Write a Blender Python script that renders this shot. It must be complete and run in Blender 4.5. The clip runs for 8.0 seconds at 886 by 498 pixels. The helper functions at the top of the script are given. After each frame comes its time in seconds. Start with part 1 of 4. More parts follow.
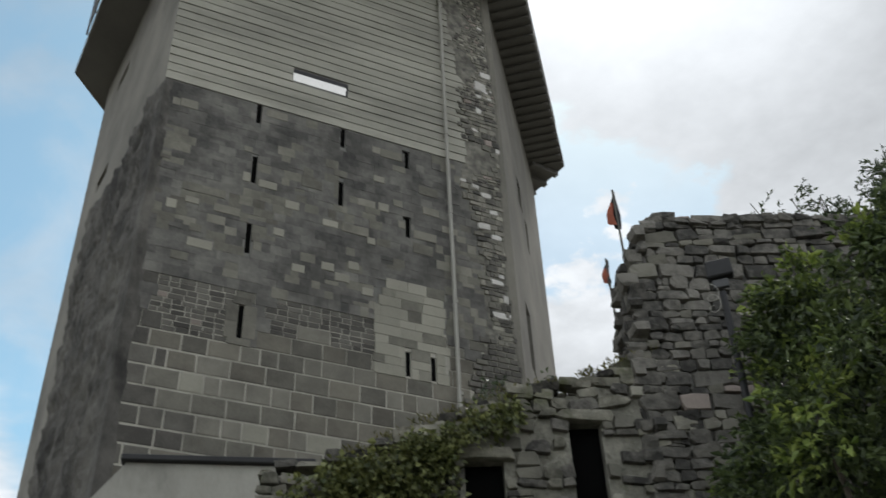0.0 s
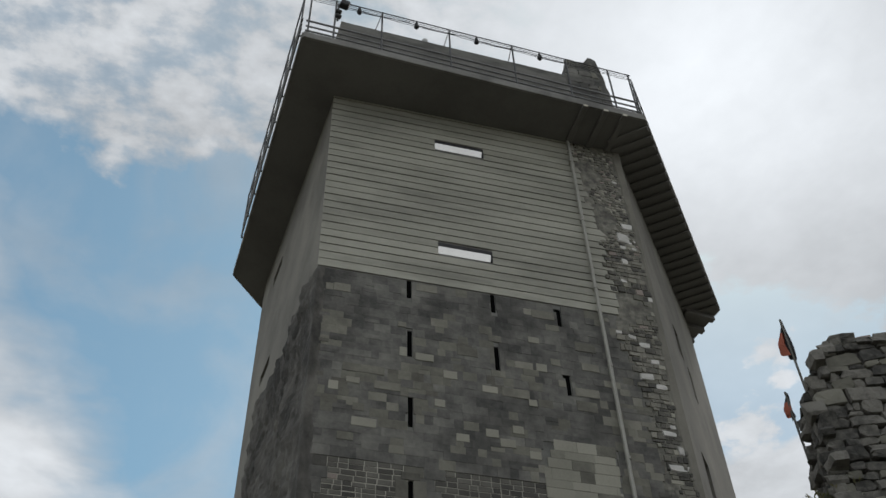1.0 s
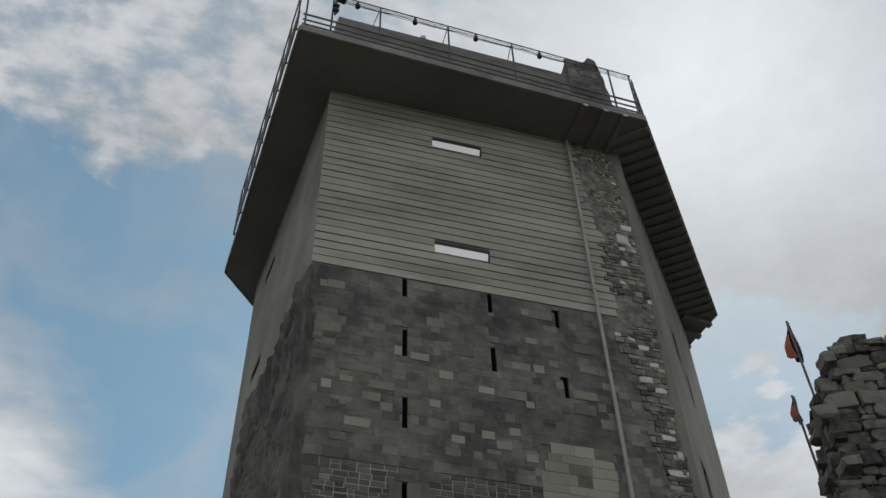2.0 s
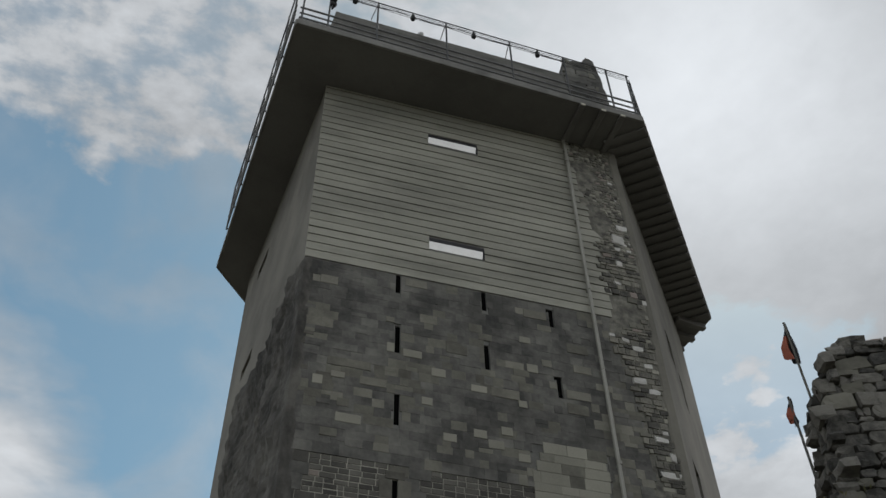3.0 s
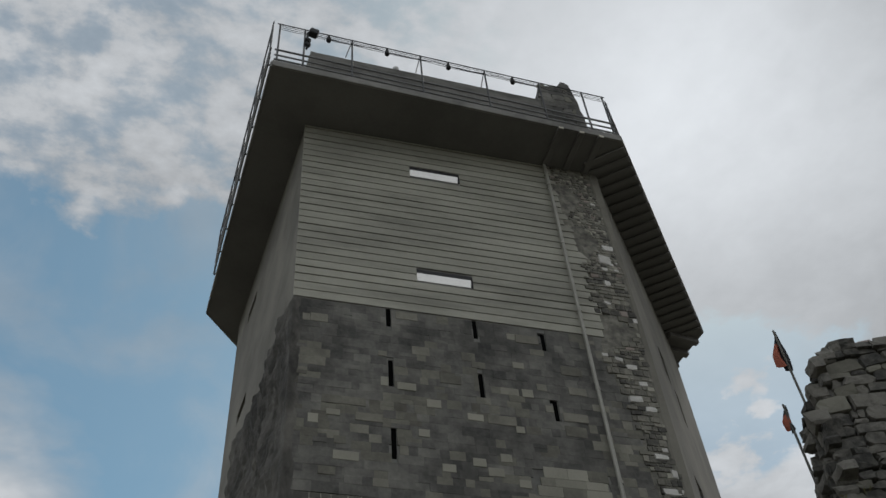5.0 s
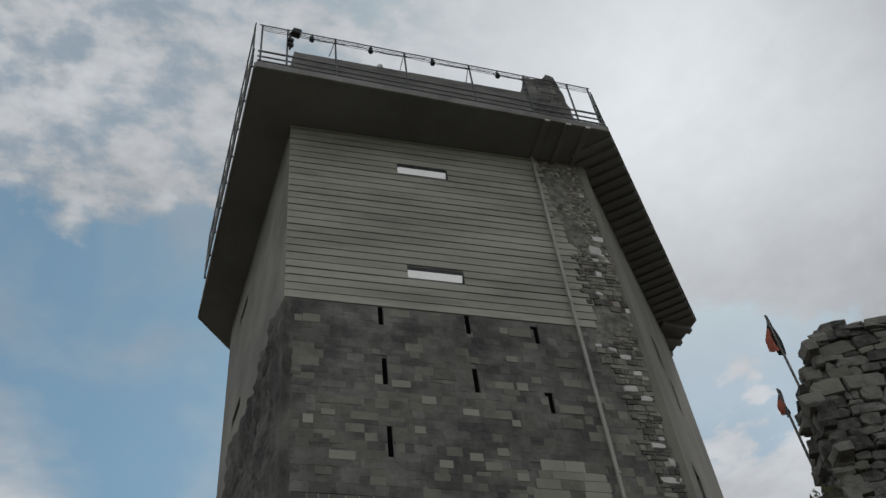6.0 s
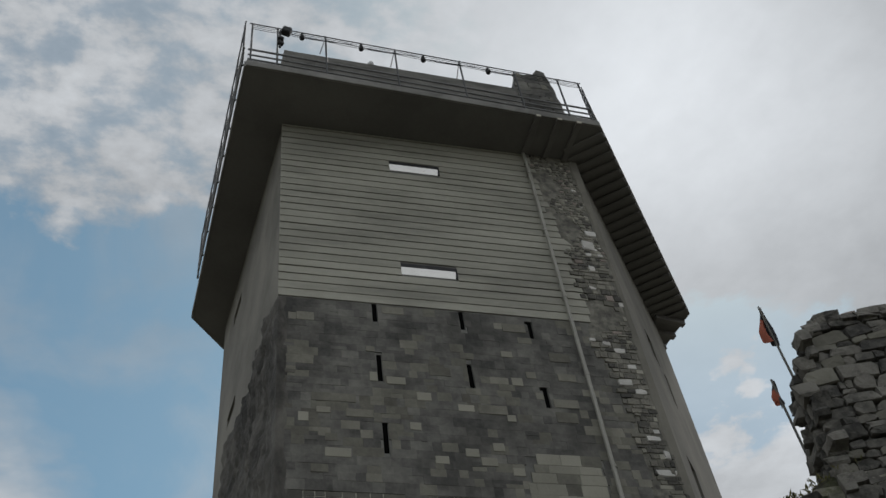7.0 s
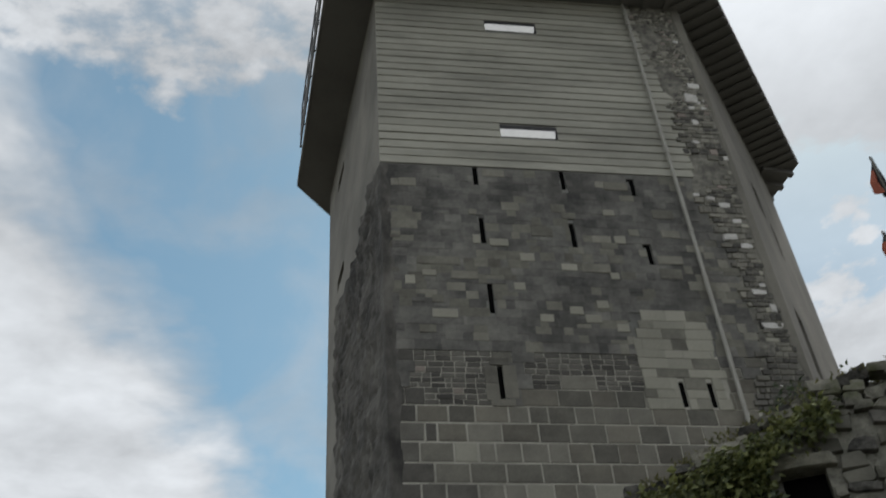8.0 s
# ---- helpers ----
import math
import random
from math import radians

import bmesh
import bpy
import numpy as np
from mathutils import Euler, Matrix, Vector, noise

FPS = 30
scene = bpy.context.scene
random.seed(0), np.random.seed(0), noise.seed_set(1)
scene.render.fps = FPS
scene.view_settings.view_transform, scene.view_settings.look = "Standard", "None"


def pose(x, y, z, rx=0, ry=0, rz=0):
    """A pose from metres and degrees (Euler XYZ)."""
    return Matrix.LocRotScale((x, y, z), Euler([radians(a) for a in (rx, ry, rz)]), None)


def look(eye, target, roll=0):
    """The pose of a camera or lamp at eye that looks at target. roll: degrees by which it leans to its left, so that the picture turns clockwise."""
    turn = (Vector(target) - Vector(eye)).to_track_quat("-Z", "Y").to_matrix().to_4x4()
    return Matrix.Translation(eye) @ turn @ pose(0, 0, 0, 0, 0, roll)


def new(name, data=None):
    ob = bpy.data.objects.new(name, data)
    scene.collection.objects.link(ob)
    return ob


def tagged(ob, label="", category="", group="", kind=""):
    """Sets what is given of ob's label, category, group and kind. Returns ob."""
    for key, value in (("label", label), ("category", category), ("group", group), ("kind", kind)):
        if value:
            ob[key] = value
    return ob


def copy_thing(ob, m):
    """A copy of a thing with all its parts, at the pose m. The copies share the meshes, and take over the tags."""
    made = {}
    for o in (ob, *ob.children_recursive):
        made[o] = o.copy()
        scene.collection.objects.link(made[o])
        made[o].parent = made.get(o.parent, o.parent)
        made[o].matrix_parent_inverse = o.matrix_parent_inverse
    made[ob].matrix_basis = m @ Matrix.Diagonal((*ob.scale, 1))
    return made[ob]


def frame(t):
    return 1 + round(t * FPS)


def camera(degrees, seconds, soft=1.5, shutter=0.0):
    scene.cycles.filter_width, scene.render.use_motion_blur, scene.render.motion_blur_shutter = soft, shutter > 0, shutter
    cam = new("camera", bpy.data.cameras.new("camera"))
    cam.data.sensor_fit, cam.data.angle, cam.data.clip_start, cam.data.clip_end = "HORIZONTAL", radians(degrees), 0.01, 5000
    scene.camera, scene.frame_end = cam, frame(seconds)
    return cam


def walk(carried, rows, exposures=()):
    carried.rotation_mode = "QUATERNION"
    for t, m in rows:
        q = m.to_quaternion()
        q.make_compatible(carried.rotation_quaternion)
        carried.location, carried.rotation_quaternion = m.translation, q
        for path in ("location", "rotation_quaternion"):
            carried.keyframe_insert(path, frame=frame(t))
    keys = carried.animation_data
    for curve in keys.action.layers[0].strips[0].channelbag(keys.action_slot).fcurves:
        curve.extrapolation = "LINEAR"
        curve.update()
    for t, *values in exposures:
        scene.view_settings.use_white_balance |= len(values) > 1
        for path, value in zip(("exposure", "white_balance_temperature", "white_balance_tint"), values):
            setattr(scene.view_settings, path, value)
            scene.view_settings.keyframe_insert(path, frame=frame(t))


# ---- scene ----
cam = camera(48.0, 8.0, shutter=0.15)
PATH = [
    (0, (-0.591, -12.963, 1.441), (0.139, -11.53, 2.63), -2.8),
    (0.2, (-0.58, -12.94, 1.4), (0.018, -11.498, 2.657), -2.3),
    (0.5, (-0.57, -12.901, 1.338), (-0.113, -11.51, 2.7), -1.8),
    (1, (-0.625, -12.698, 1.35), (-0.24, -11.386, 2.81), -2.2),
    (1.5, (-0.628, -12.499, 1.442), (-0.237, -11.197, 2.909), -2.2),
    (3, (-0.601, -12.159, 1.567), (-0.189, -10.867, 3.037), -1.4),
    (3.5, (-0.589, -12.158, 1.547), (-0.181, -10.897, 3.045), -1.6),
    (4, (-0.585, -12.174, 1.533), (-0.174, -10.928, 3.042), -2.9),
    (4.5, (-0.576, -12.18, 1.519), (-0.161, -10.94, 3.031), -4.4),
    (6, (-0.526, -12.137, 1.534), (-0.087, -10.897, 3.041), -8.3),
    (6.5, (-0.536, -12.13, 1.513), (-0.087, -10.892, 3.019), -9.0),
    (7, (-0.536, -12.122, 1.513), (-0.082, -10.882, 3.015), -9.5),
    (7.5, (-0.548, -12.133, 1.505), (-0.114, -10.865, 2.989), -9.3),
    (7.8, (-0.528, -12.161, 1.481), (-0.174, -10.786, 2.89), -6.8),
    (8, (-0.559, -12.254, 1.484), (-0.284, -10.777, 2.804), -4.8),
]
EXPOSURES = [(0, 0.49), (0.5, 0.29), (1, 0.09), (1.5, -0.03), (3, -0.12), (4, -0.18), (7, -0.17), (7.5, -0.1), (8, 0.08)]
walk(cam, [(t, look(eye, target, roll)) for t, eye, target, roll in PATH], EXPOSURES)

# ---- light ----
SUN_DIR = Vector((0.42, 0.42, 0.805)).normalized()
world = bpy.data.worlds.new("world")
scene.world = world
world.use_nodes = True
WN, WL = world.node_tree.nodes, world.node_tree.links


def wnode(kind, *ins):
    n = WN.new(kind)
    for i, v in enumerate(ins):
        if v is None:
            continue
        if hasattr(v, "is_linked"):
            WL.new(v, n.inputs[i])
        else:
            n.inputs[i].default_value = v
    return n


def wmath(op, a, b=None, clamp=False):
    n = wnode("ShaderNodeMath", a, b)
    n.operation, n.use_clamp = op, clamp
    return n.outputs[0]


sky = wnode("ShaderNodeTexSky")
sky.sky_type, sky.sun_disc = "NISHITA", False
sky.sun_elevation, sky.sun_rotation = radians(53.6), radians(45)
sky.air_density, sky.dust_density, sky.ozone_density = 1.0, 0.6, 1.4
coord = wnode("ShaderNodeTexCoord").outputs["Generated"]
sep = wnode("ShaderNodeSeparateXYZ", coord)
height = wmath("MAXIMUM", sep.outputs[2], 0.12)
px, py = wmath("DIVIDE", sep.outputs[0], height), wmath("DIVIDE", sep.outputs[1], height)
flat = wnode("ShaderNodeCombineXYZ", px, py, 0.0).outputs[0]


def cloud_noise(scale, detail, rough, shift, distort=0.0, stretch=(1, 1, 1)):
    mp = wnode("ShaderNodeMapping", flat)
    mp.inputs["Location"].default_value, mp.inputs["Scale"].default_value = shift, stretch
    n = wnode("ShaderNodeTexNoise", mp.outputs[0])
    n.inputs["Scale"].default_value, n.inputs["Detail"].default_value = scale, detail
    n.inputs["Roughness"].default_value, n.inputs["Distortion"].default_value = rough, distort
    return n.outputs[0]


def gap(x, y, r0, r1):
    """1 inside r0 of a place on the cloud layer, 0 outside r1."""
    d = wnode("ShaderNodeVectorMath", flat, (x, y, 0.0))
    d.operation = "DISTANCE"
    m = wnode("ShaderNodeMapRange", d.outputs["Value"], r0, r1, 1.0, 0.0)
    m.interpolation_type = "SMOOTHSTEP"
    return m.outputs[0]


def step(v, lo, hi, a=0.0, b=1.0):
    m = wnode("ShaderNodeMapRange", v, lo, hi, a, b)
    m.interpolation_type = "SMOOTHSTEP"
    return m.outputs[0]


def plus(*vs):
    t = vs[0]
    for v in vs[1:]:
        t = wmath("ADD", t, v)
    return t


def times(a, b):
    return wmath("MULTIPLY", a, b)


lump = wmath("SUBTRACT", cloud_noise(8, 8, 0.56, (3.1, 0.4, 0), 0.15), 0.5)
billow = wmath("SUBTRACT", cloud_noise(5, 4, 0.5, (1.3, 6.4, 0), 0.2), 0.5)
curd = wmath("SUBTRACT", cloud_noise(26, 6, 0.55, (0.7, 2.2, 0), 0.2), 0.5)
wisp = cloud_noise(2.0, 7, 0.52, (5.3, 1.1, 0), 0.3)
veil = cloud_noise(5.0, 6, 0.55, (2.3, 7.1, 0), 0.4, (1.0, 0.6, 1))
broken = cloud_noise(15, 8, 0.58, (4.1, 0.3, 0), 0.08, (0.85, 1.1, 1))
# the layer overhead ends along a ragged line; a bank of heaped cloud stands beyond the clear field
sheet = plus(wmath("SUBTRACT", plus(times(px, 0.05), 0.842), py), times(lump, 0.20), times(curd, 0.10))
bank = plus(times(wmath("MAXIMUM", plus(py, -1.0), 0.0), 0.31), -0.312, times(px, -1.0), times(billow, 0.34), times(lump, 0.08))
east = plus(times(gap(0.81, 1.04, 0.06, 0.40), -1.5), plus(px, 0.2), times(lump, 0.9), times(curd, 0.4))
east = times(east, step(px, 0.25, 0.5))
cover = wmath("MAXIMUM", wmath("MAXIMUM", step(sheet, -0.025, 0.045), step(bank, -0.05, 0.16)), step(east, 0.02, 0.42))
for x, y, r in ((0.812, 0.995, 0.036), (0.862, 1.05, 0.022), (0.872, 1.18, 0.075), (0.99, 1.36, 0.10), (0.93, 1.24, 0.06)):
    d = wnode("ShaderNodeVectorMath", flat, (x, y, 0.0))
    d.operation = "DISTANCE"
    puff = plus(wmath("SUBTRACT", r, d.outputs["Value"]), times(lump, r * 3.6), times(curd, r * 2.6))
    cover = wmath("MAXIMUM", cover, step(puff, -0.35 * r, 0.75 * r))
# thin places in the layer over the clear field
flock = step(px, 0.1, 0.35, 1.0, 0.0)
holes = times(times(flock, step(broken, 0.36, 0.56, 1.0, 0.0)), step(sheet, -0.02, 0.03, 0.0, 0.46))
dense = times(cover, wmath("SUBTRACT", 1.0, holes))
dense = wmath("MAXIMUM", dense, step(veil, 0.40, 0.72, 0.05, 0.42))
dense = wmath("MAXIMUM", dense, times(gap(0.80, 1.10, 0.2, 0.5), 0.24))
glow = wnode("ShaderNodeVectorMath", coord, tuple(SUN_DIR))
glow.operation = "DOT_PRODUCT"
glow = wmath("POWER", wmath("MAXIMUM", glow.outputs["Value"], 0.0), 42.0)
shade = plus(times(wisp, 0.5), 0.22, times(curd, 0.10))
# brightness added to the unseen sky towards -y, to light the tower's front
front_fill = wnode("ShaderNodeVectorMath", coord, (0.0, -1.0, 0.0))
front_fill.operation = "DOT_PRODUCT"
shade = plus(shade, times(wmath("MAXIMUM", front_fill.outputs["Value"], 0.0), 0.31))
shade = plus(shade, times(times(flock, step(sheet, -0.03, 0.05)), plus(times(wmath("SUBTRACT", broken, 0.5), 0.6), 0.06, times(lump, 0.2))))
shade = plus(shade, times(step(bank, 0.0, 0.2), times(flock, plus(0.11, times(billow, 0.5), times(lump, 0.12)))))
shade = plus(shade, times(gap(0.88, 1.15, 0.1, 0.4), plus(times(lump, 0.5), 0.2)))
# the thick grey fold beside the bright place before the sun
fold = plus(px, times(py, 0.24), times(lump, 0.12), -0.66)
shade = plus(shade, times(step(fold, -0.03, 0.08), -0.085))
low = wmath("MAXIMUM", wmath("SUBTRACT", 0.78, sep.outputs[2]), 0.0)
shade = wmath("ADD", shade, wmath("MULTIPLY", low, 0.36))
lit = wmath("ADD", shade, wmath("MULTIPLY", glow, 0.46))
cloud = wnode("ShaderNodeVectorMath", (0.922, 0.965, 1.012))
cloud.operation = "SCALE"
WL.new(lit, cloud.inputs["Scale"])
blue = wnode("ShaderNodeVectorMath", sky.outputs[0], (0.110, 0.134, 0.113))
blue.operation = "MULTIPLY"
thin = gap(0.82, 1.05, 0.15, 0.42)
tint = wnode("ShaderNodeCombineXYZ", *[wmath("SUBTRACT", 1.0, wmath("MULTIPLY", thin, k)) for k in (0.15, 0.21, 0.17)])
haze = wnode("ShaderNodeVectorMath", blue.outputs[0], tint.outputs[0])
haze.operation = "MULTIPLY"
blue = haze
mix = wnode("ShaderNodeMix")
mix.data_type = "RGBA"
WL.new(dense, mix.inputs[0])
WL.new(blue.outputs[0], mix.inputs[6])
WL.new(cloud.outputs[0], mix.inputs[7])
WL.new(mix.outputs[2], WN["Background"].inputs[0])
WN["Background"].inputs[1].default_value = 1.0

sun = new("sun", bpy.data.lights.new("sun", "SUN"))
sun.data.energy, sun.data.angle, sun.data.color = 1.2, radians(12), (1.0, 0.96, 0.9)
sun.matrix_world = look(SUN_DIR * 60, (0, 0, 0))


# ---- materials ----
def surf(name, dark, light, scale=3.0, rough=0.85, bump=0.3, fine_scale=40.0, vary=0.0, stain=0.0, stain_scale=0.5,
         stretch=(1, 1, 1), islands=False, metal=0.0, moss=None, contrast=1.5):
    """A worn surface: two colours mixed by coarse and fine noise, pieces that differ, stains and relief."""
    m = bpy.data.materials.new(name)
    m.use_nodes = True
    N, L = m.node_tree.nodes, m.node_tree.links
    bs = N["Principled BSDF"]
    geo = N.new("ShaderNodeNewGeometry")
    mp = N.new("ShaderNodeMapping")
    mp.inputs["Scale"].default_value = stretch
    L.new(geo.outputs["Position"], mp.inputs[0])

    def noise_at(sc, det, ro=0.6, src=mp.outputs[0]):
        n = N.new("ShaderNodeTexNoise")
        n.inputs["Scale"].default_value, n.inputs["Detail"].default_value, n.inputs["Roughness"].default_value = sc, det, ro
        L.new(src, n.inputs["Vector"])
        return n.outputs[0]

    def calc(op, a, b):
        n = N.new("ShaderNodeMath")
        n.operation = op
        for i, v in enumerate((a, b)):
            if isinstance(v, (int, float)):
                n.inputs[i].default_value = v
            else:
                L.new(v, n.inputs[i])
        return n.outputs[0]

    coarse, grain = noise_at(scale, 6), noise_at(fine_scale, 5, 0.7)
    f = calc("ADD", calc("MULTIPLY", coarse, contrast), calc("MULTIPLY", grain, 0.7))
    f = calc("SUBTRACT", f, contrast / 2 - 0.15)
    if vary:
        r = calc("FRACT", calc("ADD", geo.outputs["Random Per Island"], N.new("ShaderNodeObjectInfo").outputs["Random"]), 0.0)
        f = calc("ADD", f, calc("MULTIPLY", calc("SUBTRACT", r, 0.5), vary * 2))
    ramp = N.new("ShaderNodeMix")
    ramp.data_type = "RGBA"
    L.new(f, ramp.inputs[0])
    ramp.clamp_factor = True
    ramp.inputs[6].default_value, ramp.inputs[7].default_value = (*dark, 1), (*light, 1)
    col = ramp.outputs[2]
    if stain:
        s = noise_at(stain_scale, 5, 0.65)
        mr = N.new("ShaderNodeMapRange")
        mr.interpolation_type = "SMOOTHSTEP"
        for i, v in enumerate((0.42, 0.66, 1.0, 1.0 - stain)):
            mr.inputs[i + 1].default_value = v
        L.new(s, mr.inputs[0])
        sc = N.new("ShaderNodeVectorMath")
        sc.operation = "SCALE"
        L.new(col, sc.inputs[0])
        L.new(mr.outputs[0], sc.inputs["Scale"])
        col = sc.outputs[0]
    if moss:
        s = noise_at(1.7, 6, 0.7)
        mr = N.new("ShaderNodeMapRange")
        for i, v in enumerate((0.56, 0.68, 0.0, 0.75)):
            mr.inputs[i + 1].default_value = v
        L.new(s, mr.inputs[0])
        mm = N.new("ShaderNodeMix")
        mm.data_type = "RGBA"
        L.new(mr.outputs[0], mm.inputs[0])
        L.new(col, mm.inputs[6])
        mm.inputs[7].default_value = (*moss, 1)
        col = mm.outputs[2]
    L.new(col, bs.inputs["Base Color"])
    bs.inputs["Roughness"].default_value, bs.inputs["Metallic"].default_value = rough, metal
    if bump:
        b = N.new("ShaderNodeBump")
        b.inputs["Strength"].default_value, b.inputs["Distance"].default_value = bump, 0.02
        L.new(calc("ADD", coarse, calc("MULTIPLY", grain, 0.6)), b.inputs["Height"])
        L.new(b.outputs[0], bs.inputs["Normal"])
    return m


def leafy(name, dark, light, gloss=0.38):
    m = bpy.data.materials.new(name)
    m.use_nodes = True
    N, L = m.node_tree.nodes, m.node_tree.links
    bs = N["Principled BSDF"]
    geo = N.new("ShaderNodeNewGeometry")
    ramp = N.new("ShaderNodeValToRGB")
    ramp.color_ramp.elements[0].color, ramp.color_ramp.elements[1].color = (*dark, 1), (*light, 1)
    ramp.color_ramp.elements[1].position = 0.9
    L.new(geo.outputs["Random Per Island"], ramp.inputs[0])
    L.new(ramp.outputs[0], bs.inputs["Base Color"])
    bs.inputs["Roughness"].default_value = gloss
    tr = N.new("ShaderNodeBsdfTranslucent")
    L.new(ramp.outputs[0], tr.inputs[0])
    mx = N.new("ShaderNodeMixShader")
    mx.inputs[0].default_value = 0.35
    L.new(bs.outputs[0], mx.inputs[1])
    L.new(tr.outputs[0], mx.inputs[2])
    L.new(mx.outputs[0], N["Material Output"].inputs[0])
    return m


RENDER = surf("render_coat", (0.12, 0.112, 0.094), (0.196, 0.184, 0.153), 0.7, 0.9, 0.15, 14, stain=0.3, stain_scale=0.5, contrast=2.0)
BOARD = surf("weathered_board", (0.225, 0.218, 0.180), (0.342, 0.33, 0.278), 1.3, 0.8, 0.25, 30, vary=0.2, stain=0.3, stain_scale=0.8, stretch=(0.35, 1, 1.3))
LIME = surf("crumbling_lime", (0.115, 0.11, 0.09), (0.28, 0.268, 0.222), 6.0, 0.95, 1.0, 24, stain=0.35, stain_scale=1.3, moss=(0.09, 0.1, 0.04), contrast=2.4)
OLDBED = surf("weathered_bedding", (0.10, 0.098, 0.09), (0.20, 0.195, 0.178), 1.5, 0.95, 0.5, 30, stain=0.5, stain_scale=0.55)
MORTAR = surf("lime_mortar", (0.27, 0.257, 0.218), (0.43, 0.41, 0.35), 2.5, 0.95, 0.4, 40, stain=0.35, stain_scale=0.7)
BED = surf("dark_bedding", (0.09, 0.088, 0.08), (0.18, 0.175, 0.16), 2.0, 0.95, 0.5, 30)
ASHLAR = surf("ashlar_stone", (0.078, 0.073, 0.06), (0.195, 0.184, 0.152), 2.2, 0.9, 0.35, 38, vary=0.5, stain=0.3, stain_scale=0.5)
ASHLAR_DARK = surf("dark_ashlar", (0.05, 0.046, 0.04), (0.135, 0.127, 0.108), 2.2, 0.9, 0.4, 30, vary=0.45, stain=0.3, stain_scale=0.6)
ASHLAR_WARM = surf("brownish_ashlar", (0.09, 0.082, 0.066), (0.188, 0.174, 0.14), 2.2, 0.9, 0.4, 20, vary=0.4, stain=0.35, stain_scale=0.5)
OLD = surf("weathered_stone", (0.06, 0.058, 0.054), (0.184, 0.176, 0.156), 1.8, 0.92, 0.5, 15, vary=0.26, stain=0.5, stain_scale=0.62, contrast=2.2)
PALE = surf("pale_stone", (0.2, 0.192, 0.155), (0.345, 0.33, 0.272), 2.0, 0.9, 0.3, 35, vary=0.25, stain=0.2)
MID = surf("buff_stone", (0.108, 0.102, 0.083), (0.222, 0.211, 0.173), 2.2, 0.92, 0.4, 20, vary=0.4, stain=0.35, stain_scale=0.7)
WHITE = surf("white_stone", (0.36, 0.345, 0.32), (0.62, 0.60, 0.565), 6.0, 0.85, 0.3, 35, vary=0.2)
RUDDY = surf("reddish_stone", (0.14, 0.116, 0.10), (0.28, 0.235, 0.205), 3.0, 0.9, 0.45, 40, vary=0.4)
STRIP = surf("strip_mortar", (0.066, 0.063, 0.056), (0.265, 0.25, 0.208), 5.0, 0.95, 0.8, 16, stain=0.45, stain_scale=0.9, contrast=2.6)
RUBBLE = surf("rubble_stone", (0.058, 0.055, 0.048), (0.23, 0.216, 0.178), 6.0, 0.92, 0.8, 24, vary=0.5, stain=0.35, stain_scale=0.8)
RUIN = surf("ruin_stone", (0.036, 0.034, 0.03), (0.168, 0.157, 0.136), 8.0, 0.92, 1.0, 28, vary=0.5, stain=0.4, stain_scale=1.1, contrast=2.6)
MOSSY = surf("mossy_stone", (0.085, 0.081, 0.062), (0.28, 0.265, 0.215), 7.0, 0.95, 1.0, 26, contrast=2.4, vary=0.4, stain=0.35, moss=(0.075, 0.085, 0.03))
ROUGH = surf("rough_masonry", (0.03, 0.028, 0.026), (0.155, 0.146, 0.128), 1.8, 0.95, 1.0, 10, stain=0.65, stain_scale=1.1, stretch=(1, 1, 0.6))
CONCRETE = surf("grey_concrete", (0.13, 0.126, 0.116), (0.25, 0.242, 0.225), 1.1, 0.9, 0.3, 35, stain=0.4, stain_scale=0.8)
PARAPET = surf("weathered_parapet", (0.085, 0.082, 0.074), (0.185, 0.178, 0.16), 1.3, 0.9, 0.5, 30, stain=0.45, stain_scale=0.9, stretch=(1, 1, 2.5))
GALV = surf("galvanised_rail", (0.12, 0.12, 0.12), (0.2, 0.2, 0.195), 5, 0.55, 0.1, 60, metal=0.3)
SOFFIT = surf("dark_soffit_timber", (0.118, 0.114, 0.107), (0.19, 0.184, 0.173), 1.0, 0.85, 0.3, 30, stain=0.3)
TIMBER = surf("old_timber", (0.06, 0.058, 0.052), (0.13, 0.125, 0.11), 2.0, 0.85, 0.35, 40, vary=0.3, stretch=(1, 1, 0.3))
ENDGRAIN = surf("sawn_beam_end", (0.40, 0.37, 0.31), (0.55, 0.51, 0.43), 9, 0.8, 0.2, 60)
STEEL = surf("weathered_steel", (0.035, 0.036, 0.038), (0.085, 0.085, 0.085), 6, 0.6, 0.1, 60, metal=0.3)
BLACK = surf("black_metal", (0.009, 0.009, 0.01), (0.025, 0.025, 0.026), 6, 0.75, 0.1, 60)
# near-black without sheen: paints the shade inside the slits and niches
VOID_SHADE = surf("void_shade", (0.003, 0.003, 0.003), (0.006, 0.006, 0.006), 3, 1.0, 0.0, 40)
VOID_SHADE.node_tree.nodes["Principled BSDF"].inputs["Specular IOR Level"].default_value = 0.0
PIPE = surf("zinc_pipe", (0.22, 0.212, 0.185), (0.33, 0.32, 0.28), 3, 0.55, 0.1, 40, metal=0.15)
GLASS = surf("mirror_glass", (0.50, 0.49, 0.46), (0.58, 0.57, 0.54), 3, 0.08, 0.0, 40, metal=1.0)
ANNEX = surf("annex_plaster", (0.23, 0.222, 0.195), (0.355, 0.343, 0.302), 1.0, 0.9, 0.25, 30, stain=0.35, stain_scale=0.9, stretch=(1, 1, 0.5))
EARTH = surf("gravel_and_earth", (0.10, 0.096, 0.075), (0.21, 0.2, 0.16), 0.6, 0.95, 0.6, 12, stain=0.3, stain_scale=0.1)
